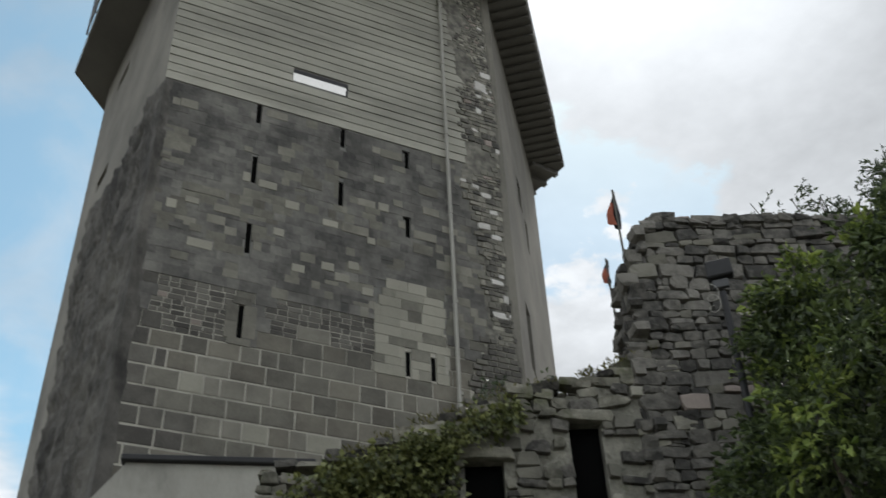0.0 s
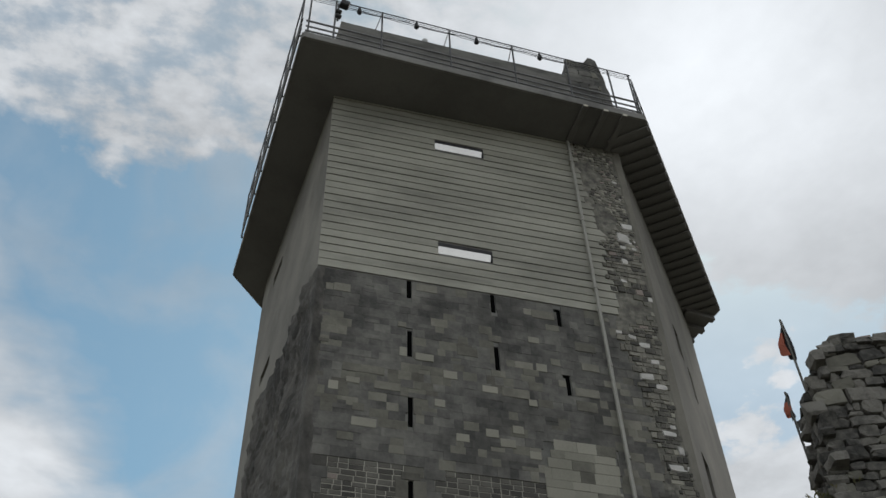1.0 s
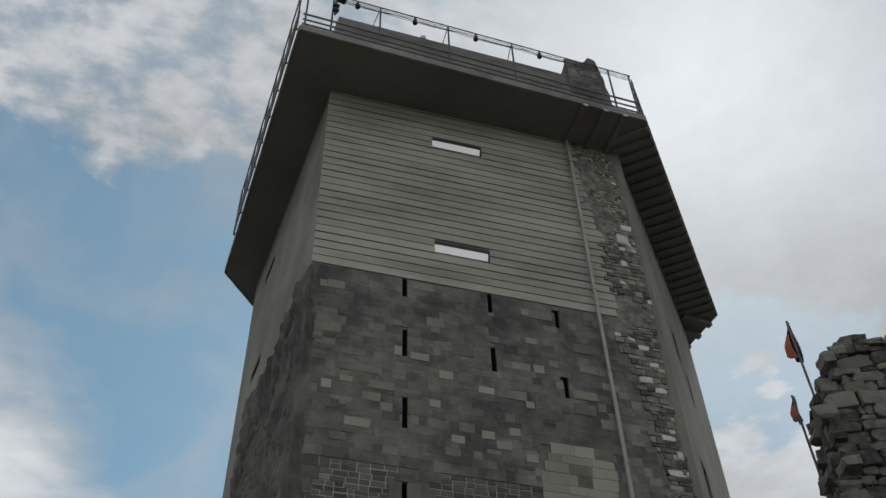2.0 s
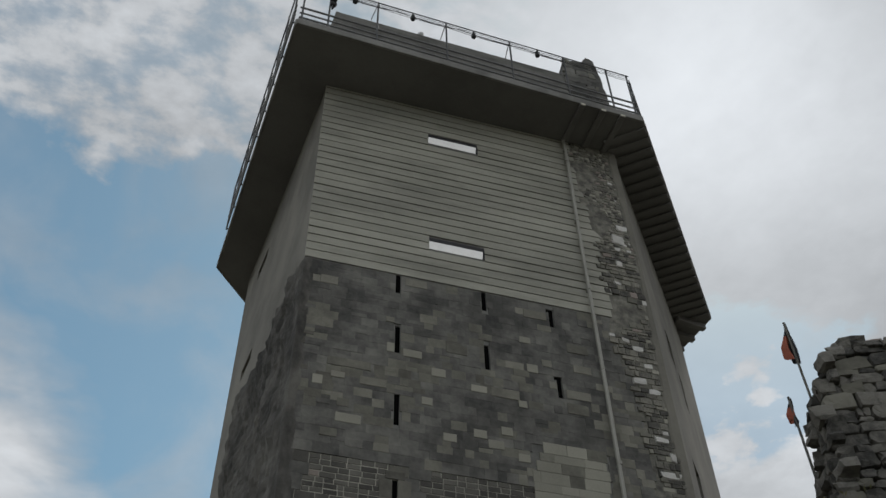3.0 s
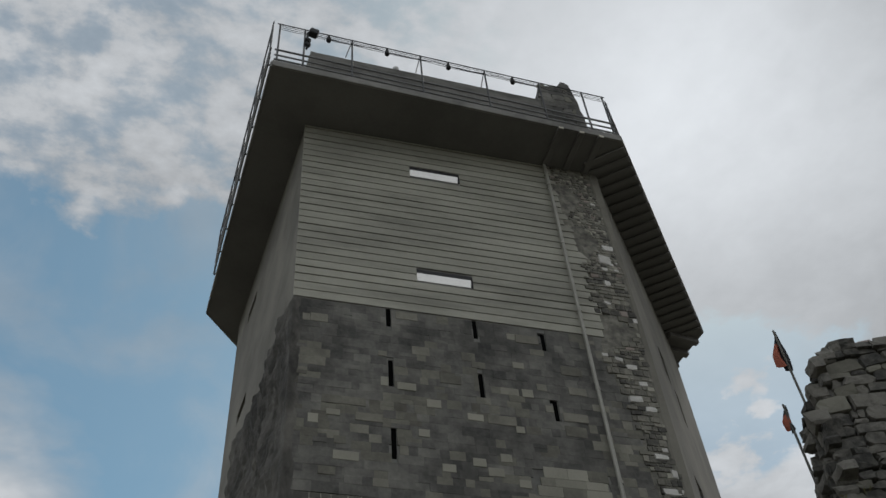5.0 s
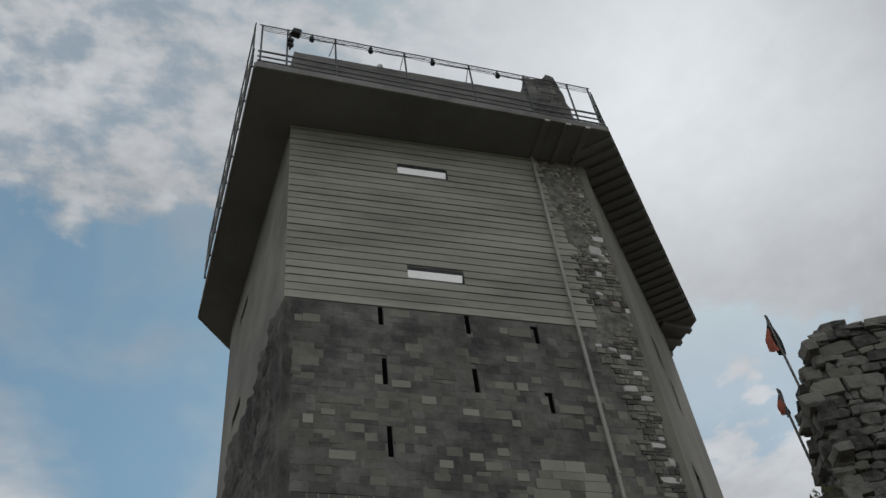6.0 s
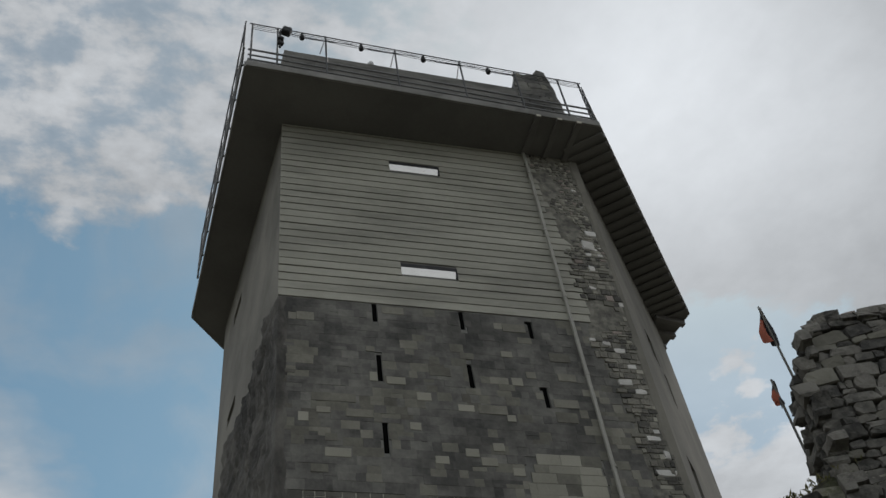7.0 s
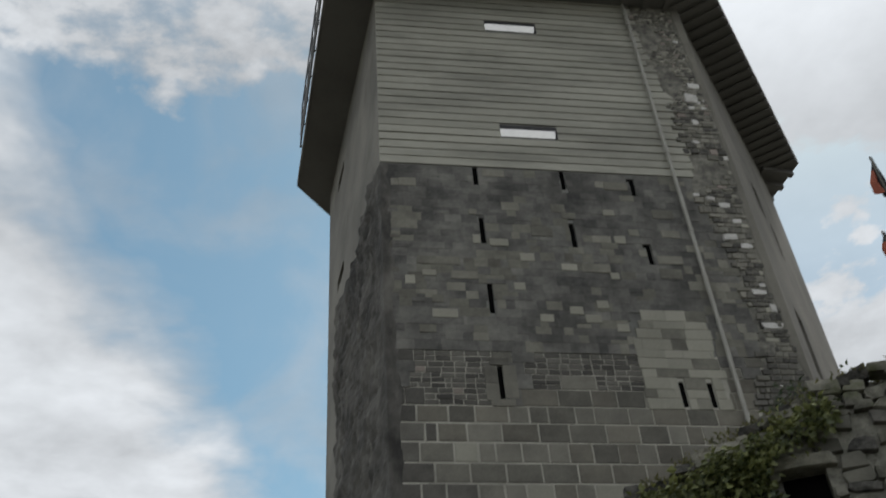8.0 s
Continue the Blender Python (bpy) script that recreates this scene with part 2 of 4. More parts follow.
BARK = surf("bark", (0.03, 0.026, 0.02), (0.09, 0.075, 0.055), 6, 0.95, 0.8, 40, stretch=(1, 1, 0.3))
ORANGE = surf("orange_cloth", (0.19, 0.05, 0.03), (0.36, 0.095, 0.05), 5, 0.8, 0.1, 60)
NAVY = surf("black_cloth", (0.012, 0.012, 0.016), (0.03, 0.03, 0.035), 5, 0.8, 0.1, 60)
WIRE = surf("white_cable", (0.5, 0.5, 0.5), (0.65, 0.65, 0.65), 5, 0.5, 0.0, 60)
LEAF_BUSH = leafy("bush_leaf", (0.014, 0.026, 0.01), (0.098, 0.134, 0.04), 0.5)
LEAF_BRIGHT = leafy("young_leaf", (0.10, 0.155, 0.028), (0.26, 0.32, 0.075), 0.5)
LEAF_TREE = leafy("tree_leaf", (0.015, 0.03, 0.012), (0.06, 0.085, 0.03))
LEAF_IVY = leafy("ivy_leaf", (0.045, 0.06, 0.022), (0.22, 0.235, 0.088), 0.4)
LEAF_YOUNG_IVY = leafy("young_ivy_leaf", (0.07, 0.085, 0.02), (0.20, 0.20, 0.06), 0.5)
LEAF_MOSS = leafy("dry_tuft", (0.05, 0.055, 0.015), (0.14, 0.13, 0.05), 0.8)


# ---- building blocks ----
def thing(name, at, label, category, group=""):
    e = new(name)
    e.location = at
    e.empty_display_size = 0.3
    return tagged(e, label, category, group)


def put(name, me, material, parent=None, label="", m=None):
    """Link a mesh as one object, under a thing or under a part that stands at the origin."""
    if material and not me.materials:
        me.materials.append(material)
    ob = new(name, me)
    if m is not None:
        ob.matrix_basis = m
    if parent:
        ob.parent = parent
        ob.matrix_parent_inverse = Matrix.Translation(-parent.location)
    return tagged(ob, label)


def part(name, bm, material, parent=None, label=""):
    me = bpy.data.meshes.new(name)
    bm.to_mesh(me)
    bm.free()
    return put(name, me, material, parent, label)


def mesh(name, verts, faces):
    me = bpy.data.meshes.new(name)
    me.from_pydata(verts, [], faces)
    me.update()
    return me


def box(bm, size, m=Matrix(), bevel=0.0):
    r = bmesh.ops.create_cube(bm, size=1.0, matrix=m @ Matrix.Diagonal((*size, 1)))
    if bevel:
        es = list({e for v in r["verts"] for e in v.link_edges})
        bmesh.ops.bevel(bm, geom=es, offset=bevel, segments=1, affect="EDGES")


def rod(bm, a, b, r, seg=8, r2=None):
    a, b = Vector(a), Vector(b)
    turn = (b - a).to_track_quat("Z", "Y").to_matrix().to_4x4()
    bmesh.ops.create_cone(bm, cap_ends=True, segments=seg, radius1=r, radius2=r if r2 is None else r2, depth=(b - a).length,
                          matrix=Matrix.Translation((a + b) / 2) @ turn)


def tube(bm, pts, r, seg=6, r2=None):
    """A bent round bar through the points, one closed piece."""
    pts = [Vector(p) for p in pts]
    rings = []
    for k, p in enumerate(pts):
        d = (pts[min(k + 1, len(pts) - 1)] - pts[max(k - 1, 0)]).normalized()
        x = d.cross(Vector((0.31, 0.17, 0.93))).normalized()
        y = d.cross(x)
        q = r if r2 is None else r + (r2 - r) * k / (len(pts) - 1)
        rings.append([bm.verts.new(p + x * (q * math.cos(2 * math.pi * i / seg)) + y * (q * math.sin(2 * math.pi * i / seg))) for i in range(seg)])
    for a, b in zip(rings, rings[1:]):
        for i in range(seg):
            bm.faces.new((a[i], a[(i + 1) % seg], b[(i + 1) % seg], b[i]))
    bm.faces.new(rings[0][::-1])
    bm.faces.new(rings[-1])


def beam(bm, a, b, w, h, bevel=0.0):
    """A straight timber from a to b, w wide and h high."""
    a, b = Vector(a), Vector(b)
    d = (b - a).normalized()
    side = d.cross(Vector((0, 0, 1))).normalized()
    up = side.cross(d)
    m = Matrix((side, d, up)).transposed().to_4x4()
    box(bm, (w, (b - a).length, h), Matrix.Translation((a + b) / 2) @ m, bevel)


class Side:
    """An upright plane from a to b in plan; s runs along it, z up and d outwards (to the right of a-b)."""

    def __init__(self, a, b):
        self.a, self.b = Vector((*a, 0)), Vector((*b, 0))
        self.u = (self.b - self.a).normalized()
        self.n = Vector((self.u.y, -self.u.x, 0))
        self.length = (self.b - self.a).length

    def at(self, s, z, d=0.0):
        return self.a + self.u * s + self.n * d + Vector((0, 0, z))

    def placed(self, s, z, d=0.0, tilt=0.0):
        turn = Matrix((self.u, -self.n, Vector((0, 0, 1)))).transposed().to_4x4()
        return Matrix.Translation(self.at(s, z, d)) @ turn @ Matrix.Rotation(tilt, 4, "Y")


def pierced(side, s0, s1, z0, z1, holes, thick, d=0.0):
    """A wall slab with rectangular openings (s0, s1, z0, z1) that go through it."""
    ss = sorted({s0, s1, *[h[0] for h in holes], *[h[1] for h in holes]})
    zs = sorted({z0, z1, *[h[2] for h in holes], *[h[3] for h in holes]})
    ss, zs = [s for s in ss if s0 <= s <= s1], [z for z in zs if z0 <= z <= z1]

    def solid(i, j):
        if not (0 <= i < len(ss) - 1 and 0 <= j < len(zs) - 1):
            return False
        s, z = (ss[i] + ss[i + 1]) / 2, (zs[j] + zs[j + 1]) / 2
        return not any(h[0] < s < h[1] and h[2] < z < h[3] for h in holes)

    bm, seen = bmesh.new(), {}

    def v(i, j, k):
        if (i, j, k) not in seen:
            seen[i, j, k] = bm.verts.new(side.at(ss[i], zs[j], d - thick * k))
        return seen[i, j, k]

    for i in range(len(ss) - 1):
        for j in range(len(zs) - 1):
            if not solid(i, j):
                continue
            bm.faces.new((v(i, j, 0), v(i + 1, j, 0), v(i + 1, j + 1, 0), v(i, j + 1, 0)))
            bm.faces.new((v(i, j, 1), v(i, j + 1, 1), v(i + 1, j + 1, 1), v(i + 1, j, 1)))
            for di, dj, e in ((-1, 0, ((i, j), (i, j + 1))), (1, 0, ((i + 1, j + 1), (i + 1, j))), (0, -1, ((i + 1, j), (i, j))), (0, 1, ((i, j + 1), (i + 1, j + 1)))):
                if not solid(i + di, j + dj):
                    (a, b), (c, e2) = e
                    bm.faces.new((v(a, b, 0), v(c, e2, 0), v(c, e2, 1), v(a, b, 1)))
    return bm


def unit_block(rng):
    """A dressed block one unit wide and high, face towards -y, arrises worn."""
    vs, ring = [], []
    for y, inset in ((0.0, 0.0), (-0.6, 0.0), (-1.0, 0.045)):
        for x, z in ((-0.5, -0.5), (0.5, -0.5), (0.5, 0.5), (-0.5, 0.5)):
            j = 0.02 if y else 0.0
            vs.append((x * (1 - 2 * inset) + rng.uniform(-j, j), y + (rng.uniform(-0.18, 0.12) if y == -1.0 else 0), z * (1 - 3 * inset) + rng.uniform(-j, j)))
    fs = [(8, 9, 10, 11)]
    for r in (0, 4):
        fs += [(r + i, r + (i + 1) % 4, r + 4 + (i + 1) % 4, r + 4 + i) for i in range(4)]
    return mesh("block", vs, fs)


def unit_rubble(rng):
    """An undressed, split stone about one unit wide and high, face towards -y."""
    ring = []
    for x, z in ((-0.5, -0.5), (0.0, -0.5), (0.5, -0.5), (0.5, 0.05), (0.5, 0.5), (0.0, 0.5), (-0.5, 0.5), (-0.5, -0.05)):
        corner = abs(x) > 0.4 and abs(z) > 0.4
        k = rng.uniform(0.76, 1.0) if corner else rng.uniform(0.92, 1.03)
        ring.append((x * k + rng.uniform(-0.05, 0.05), z * k + rng.uniform(-0.05, 0.05)))
    n = 8
    vs = [(x, 0.0, z) for x, z in ring] + [(x, -0.62 + rng.uniform(-0.12, 0.12), z) for x, z in ring]
    tx, tz = rng.uniform(-0.25, 0.25), rng.uniform(-0.25, 0.25)
    vs += [(x * 0.9 + rng.uniform(-0.03, 0.03), -0.9 + x * tx + z * tz + rng.uniform(-0.08, 0.08), z * 0.86 + rng.uniform(-0.03, 0.03)) for x, z in ring]
    vs.append((rng.uniform(-0.15, 0.15), -0.95, rng.uniform(-0.15, 0.15)))
    fs = []
    for r in (0, n):
        fs += [(r + i, r + (i + 1) % n, r + n + (i + 1) % n, r + n + i) for i in range(n)]
    fs += [(2 * n + i, 2 * n + (i + 1) % n, 3 * n) for i in range(n)]
    return mesh("rubble", vs, fs)


def unit_shard(rng):
    """A split field stone: a few straight edges, corners knocked off, the face tilted."""
    ring = []
    for x, z in ((-0.5, -0.5), (0.5, -0.5), (0.5, 0.5), (-0.5, 0.5)):
        p = Vector((x + rng.uniform(-0.07, 0.07), z + rng.uniform(-0.1, 0.1)))
        if rng.random() < 0.5:
            c, e = rng.uniform(0.08, 0.32), rng.uniform(0.08, 0.3)
            a, b = Vector((p.x, p.y - math.copysign(c, z))), Vector((p.x - math.copysign(e, x), p.y))
            ring += [a, b] if x * z > 0 else [b, a]
        else:
            ring.append(p)
    if ring[0].angle_signed(ring[1]) > 0:
        ring.reverse()
    n, tx, tz = len(ring), rng.uniform(-0.3, 0.3), rng.uniform(-0.35, 0.2)
    vs = [(p.x, 0.0, p.y) for p in ring] + [(p.x, -0.6 + p.x * tx * 0.6 + p.y * tz * 0.6, p.y) for p in ring]
    vs += [(p.x * 0.94, -0.9 + p.x * tx + p.y * tz + rng.uniform(-0.1, 0.1), p.y * 0.9) for p in ring]
    vs.append((rng.uniform(-0.15, 0.15), -0.97, rng.uniform(-0.15, 0.15)))
    fs = []
    for r in (0, n):
        fs += [(r + i, r + (i + 1) % n, r + n + (i + 1) % n, r + n + i) for i in range(n)]
    fs += [(2 * n + i, 2 * n + (i + 1) % n, 3 * n) for i in range(n)]
    return mesh("shard", vs, fs)


def unit_flush(rng):
    """A flush, weathered block one unit wide and high: hardly any arris."""
    vs = []
    for y, inset in ((0.0, 0.0), (-0.8, 0.0), (-1.0, 0.008)):
        for x, z in ((-0.5, -0.5), (0.5, -0.5), (0.5, 0.5), (-0.5, 0.5)):
            j = 0.015 if y else 0.0
            vs.append((x * (1 - inset) + rng.uniform(-j, j), y, z * (1 - 2 * inset) + rng.uniform(-j, j)))
    fs = [(8, 9, 10, 11)]
    for r in (0, 4):
        fs += [(r + i, r + (i + 1) % 4, r + 4 + (i + 1) % 4, r + 4 + i) for i in range(4)]
    return mesh("block", vs, fs)


PIECES = {}


def piece_mesh(kind, material, k):
    """One of a few shared meshes for a kind of piece and its material."""
    key = kind, material.name, k % 9
    if key not in PIECES:
        me = kind(random.Random(100 + k % 9))
        me.materials.append(material)
        PIECES[key] = me
    return PIECES[key]


class Masonry:
    """Sets stones on a side: the first ones as parts of their own, the rest joined."""

    def __init__(self, side, parent, name, most=295):
        self.side, self.parent, self.name, self.most, self.count, self.rest = side, parent, name, most, 0, {}

    def lay(self, kind, material, s, z, w, h, depth, rng, tilt=0.0, d=0.0):
        me = piece_mesh(kind, material, rng.randrange(9))
        m = self.side.placed(s, z, d, tilt) @ Matrix.Diagonal((w, depth, h, 1))
        if self.count < self.most:
            put(self.name, me, None, self.parent, m=m)
        else:
            self.rest.setdefault(material, []).append((me, m))
        self.count += 1

    def finish(self):
        for material, some in self.rest.items():
            vs, fs = [], []
            for me, m in some:
                o = len(vs)
                vs += [tuple(m @ v.co) for v in me.vertices]
                fs += [[o + i for i in p.vertices] for p in me.polygons]
            tagged(put("far_" + self.name, mesh(self.name, vs, fs), material, self.parent), kind="stuff")


def row_cuts(s0, s1, widths, rng, holes, z0, z1):
    """Spans of the stones of one course, cut clear of the openings."""
    blocked = [(h[0] - 0.01, h[1] + 0.01) for h in holes if min(z1, h[3]) - max(z0, h[2]) > 0.25 * (z1 - z0)]
    s = s0 - rng.uniform(0, widths[0])
    while s < s1:
        w = rng.uniform(*widths)
        a, b = max(s, s0), min(s + w, s1)
        s += w
        spans = [(a, b)]
        for lo, hi in blocked:
            spans = [p for x, y in spans for p in ((x, min(y, lo)), (max(x, hi), y)) if p[1] > p[0]]
        for x, y in spans:
            if y - x > 0.05:
                yield x, y


def leaf_mesh(name, spots, rng, size, droop=0.4, narrow=0.45):
    """Folded leaves at (place, outward direction) spots."""
    vs, fs = [], []
    for p, out in spots:
        k = size * rng.uniform(0.6, 1.35)
        d = (Vector(out) + Vector((rng.uniform(-1, 1), rng.uniform(-1, 1), rng.uniform(-1, 1) - droop)) * 0.9).normalized()
        side = d.cross(Vector((rng.uniform(-1, 1), rng.uniform(-1, 1), rng.uniform(0.2, 1)))).normalized()
        up = side.cross(d)
        o, w = len(vs), k * narrow
        p = Vector(p)
        for x, y, z in ((0, 0, 0), (0.45, 1, 0.16), (1.0, 0, -0.12), (0.45, -1, 0.16), (0.5, 0, 0.0)):
            vs.append(tuple(p + d * (k * x) + side * (w * 0.5 * y) + up * (k * z)))
        fs += [(o, o + 4, o + 1), (o + 1, o + 4, o + 2), (o, o + 3, o + 4), (o + 3, o + 2, o + 4)]
    return mesh(name, vs, fs)


# ---- ground ----
def make_ground():
    bm = bmesh.new()
    bmesh.ops.create_grid(bm, x_segments=90, y_segments=90, size=1500)
    for v in bm.verts:
        r = math.hypot(v.co.x, v.co.y)
        f = (r / 1500) ** 2
        v.co.x, v.co.y = v.co.x * (0.02 + 0.98 * f ** 0.5), v.co.y * (0.02 + 0.98 * f ** 0.5)
        v.co.z = noise.noise(v.co * 0.05) * 0.12 - 0.02 if r < 400 else -0.02
    tagged(part("ground", bm, EARTH), "uneven pale gravel and bare earth below the castle", "ground", kind="structure")


make_ground()

# ---- tower ----
WALL = [(0.73, 0), (7.45, 0), (11.60, 5.16), (10.4, 9.6), (4.4, 10.6), (0.05, 6.3)]
GAL = [(-0.17, -1.3), (7.72, -1.0), (12.15, 4.4), (11.2, 10.4), (4.2, 12.0), (-0.76, 6.07)]
SOFFIT_Z, DECK_Z, TOP_Z, SEAM_Z = 19.85, 20.06, 23.1, 14.45
FRONT, RIGHT, LEFT = Side(WALL[0], WALL[1]), Side(WALL[1], WALL[2]), Side(WALL[5], WALL[0])
X0 = WALL[0][0]
rng = random.Random(7)
tower = thing("tower", (4.5, 4.5, 0), "grey castle tower, patched stone below, boarded above, with roof gallery", "tower")

SLITS = [(2.42, 14.00, 14.48), (4.03, 13.98, 14.46), (5.33, 13.86, 14.34), (2.43, 12.60, 13.20), (4.02, 12.55, 13.14),
         (5.32, 12.24, 12.72), (2.44, 11.11, 11.74), (2.44, 9.50, 10.10), (5.27, 9.41, 9.87), (5.73, 9.41, 9.86)]
HOLES = [(x - 0.044 - X0, x + 0.044 - X0, a, b) for x, a, b in SLITS]
HOLES += [(5.33 - 0.09 - X0, 5.33 + 0.05 - X0, 14.26, 14.34), (5.32 - 0.09 - X0, 5.32 + 0.05 - X0, 12.64, 12.72)]
WINDOWS = [(3.0 - X0, 4.1 - X0, 15.33, 15.61), (3.0 - X0, 4.1 - X0, 18.64, 18.92)]
front_low = part("stone_wall", pierced(FRONT, 0, FRONT.length, 0, 10.36, HOLES, 0.5), MORTAR, tower, "coursed grey ashlar with pale mortar joints")
front_mid = part("stone_wall", pierced(FRONT, 0, FRONT.length, 10.36, SEAM_Z, HOLES, 0.5), OLDBED, tower, "weathered mottled stone with a few pale blocks")
bm = pierced(FRONT, 0, FRONT.length, SEAM_Z, TOP_Z, WINDOWS, 0.5)
for v in bm.verts:
    if v.co.z > TOP_Z - 0.01:
        v.co.z -= 0.02 + 0.3 * (v.co.x - X0) / FRONT.length
front_top = part("upper_wall", bm, PARAPET, tower)
LEFT_WINDOWS = [(LEFT.length - s1, LEFT.length - s0, a, b) for s0, s1, a, b in ((4.15, 5.0, 18.55, 18.85), (4.15, 5.0, 15.42, 15.72))]
RIGHT_SLITS = [(2.4, 2.9, 15.65, 16.45), (1.5, 2.1, 10.9, 12.4), (3.2, 3.55, 14.9, 15.8)]
part("side_wall", pierced(LEFT, 0, LEFT.length, 0, TOP_Z, LEFT_WINDOWS, 0.5), RENDER, tower, "smooth grey rendered wall")
part("side_wall", pierced(RIGHT, 0, RIGHT.length, 0, TOP_Z - 0.4, RIGHT_SLITS, 0.5), RENDER, tower, "smooth grey rendered wall")
for i in (2, 3, 4):
    sd = Side(WALL[i], WALL[i + 1])
    part("rear_wall", pierced(sd, 0, sd.length, 0, TOP_Z - 0.02, [], 0.5), RENDER, tower)


def slab(pts, z0, z1):
    bm = bmesh.new()
    lo, hi = [bm.verts.new((x, y, z0)) for x, y in pts], [bm.verts.new((x, y, z1)) for x, y in pts]
    bm.faces.new(lo[::-1])
    bm.faces.new(hi)
    for i in range(len(pts)):
        j = (i + 1) % len(pts)
        bm.faces.new((lo[i], lo[j], hi[j], hi[i]))
    return bm


part("roof", slab([(x * 0.94 + 0.3, y * 0.94 + 0.3) for x, y in WALL], TOP_Z - 0.75, TOP_Z - 0.55), CONCRETE, tower)

# black panels just inside the slits paint the shade of their depth
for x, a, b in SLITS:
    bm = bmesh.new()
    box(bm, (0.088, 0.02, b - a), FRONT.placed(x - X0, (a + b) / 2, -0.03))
    part("loophole", bm, VOID_SHADE, tower, "black panel painting the shade inside a narrow slit")

# boards of the upper front, cut round the two windows and ragged beside the old masonry
BOARD_H = 0.205


def strip_edge(z):
    """Where the old rubble strip begins, along the front."""
    base = 6.34
    rows = ((0, 6.3), (9.4, 6.42), (10.2, 6.75), (11.4, 6.85), (12.0, 6.83), (13.0, 6.71), (13.9, 6.53), (14.2, 6.53), (15.0, 6.68), (16.7, 6.56), (17.7, 6.37), (20.5, 6.3))
    for (z0, b0), (z1, b1) in zip(rows, rows[1:]):
        if z0 <= z < z1:
            base = b0 + (b1 - b0) * (z - z0) / (z1 - z0)
    return base - X0 + 0.10 * noise.noise(Vector((3.3, 0, z * 2.3)))


z = SEAM_Z + 0.01
while z < SOFFIT_Z + 0.15:
    end = strip_edge(z) + rng.uniform(-0.03, 0.12)
    spans = [(-0.025, end)]
    for h in WINDOWS:
        if z + BOARD_H > h[2] + 0.02 and z < h[3] - 0.02:
            spans = [(-0.025, h[0]), (h[1], end)]
    for a, b in spans:
        bm = bmesh.new()
        lap = rng.uniform(-0.004, 0.004)
        prof = [(0.0, 0.0), (0.026 + lap, 0.0), (0.026 + lap, 0.012), (0.012, BOARD_H - 0.008), (0.0, BOARD_H - 0.008)]
        sag0, sag1 = rng.uniform(-0.006, 0.006), rng.uniform(-0.006, 0.006)
        ra = [bm.verts.new(FRONT.at(a, z + q + sag0, p)) for p, q in prof]
        rb = [bm.verts.new(FRONT.at(b, z + q + sag1, p)) for p, q in prof]
        bm.faces.new(ra[::-1])
        bm.faces.new(rb)
        for i in range(5):
            bm.faces.new((ra[i], ra[(i + 1) % 5], rb[(i + 1) % 5], rb[i]))
        bmesh.ops.recalc_face_normals(bm, faces=bm.faces)
        part("cladding_board", bm, BOARD, tower)
    z += BOARD_H

# the two strip windows and the small side windows
for s0, s1, a, b in WINDOWS:
    bm = bmesh.new()
    # black bars at head and right stand in for the shaded lintel and reveal
    box(bm, (s1 - s0, 0.1, 0.1), FRONT.placed((s0 + s1) / 2, b - 0.05, -0.02))
    box(bm, (0.034, 0.1, b - a - 0.1), FRONT.placed(s1 - 0.017, (a + b - 0.1) / 2, -0.02))
    win = part("window", bm, BLACK, tower, "long narrow window with bright reflecting glass")
    bm = bmesh.new()
    box(bm, (s1 - s0 - 0.034, 0.012, b - a - 0.1), FRONT.placed((s0 + s1 - 0.034) / 2, (a + b - 0.1) / 2, 0.012) @ Matrix.Rotation(radians(10), 4, "X"))
    pane = part("pane", bm, GLASS, tower)
    pane.parent, pane.matrix_parent_inverse = win, Matrix()
for s0, s1, a, b in LEFT_WINDOWS:
    bm = bmesh.new()
    box(bm, (s1 - s0, 0.03, b - a), LEFT.placed((s0 + s1) / 2, (a + b) / 2, -0.16))
    part("side_window", bm, BLACK, tower, "small dark window")
for s0, s1, a, b in RIGHT_SLITS:
    bm = bmesh.new()
    box(bm, (s1 - s0, 0.03, b - a), RIGHT.placed((s0 + s1) / 2, (a + b) / 2, -0.2))
    part("side_window", bm, BLACK, tower, "small dark window")

# lime frames of the two-storey remnant: coursed blocks, brick repairs, mottled stones, pale repair, rubble strip
PATCH = (4.70 - X0, 5.99 - X0, 9.36, 11.2)
BRICKS = [(1.12 - X0, 2.22 - X0, 9.44, 10.32), (3.05 - X0, 4.66 - X0, 9.78, 10.30)]


def bricked(x, z):
    """Where small bricks have replaced the blocks."""
    wob = 0.16 * noise.noise(Vector((x * 3, z * 3, 2)))
    return any(q[0] + wob < x < q[1] + wob and q[2] - wob < z < q[3] + wob for q in BRICKS)


# courses of the coursed ashlar from the top down: height of the bed joint, and the upright joints that show
COURSES = [(9.08, (0.83, 1.13, 1.60, 1.99, 2.49, 2.80, 3.09, 3.50, 3.79, 4.32, 4.70)),
           (8.76, (0.80, 1.24, 1.42, 1.85, 2.36, 2.91, 3.37, 3.92, 4.43, 4.88, 5.16, 5.41)),
           (8.43, (0.76, 1.15, 1.64, 1.99, 2.24, 2.62, 3.02, 3.31, 3.67, 4.05, 4.33, 4.63, 5.01)),
           (8.11, (0.78, 1.35, 1.85, 2.36, 2.88, 3.40, 3.90, 4.41)),
           (7.80, (0.76, 1.15, 1.49, 1.94, 2.31, 2.62, 3.01, 3.33, 3.60, 4.13)),
           (7.51, (0.78, 1.40, 1.80, 2.41, 2.80, 3.12, 3.45))]
PALE_BLOCKS = ((1.82, 8.6), (2.81, 7.95), (3.86, 7.95))


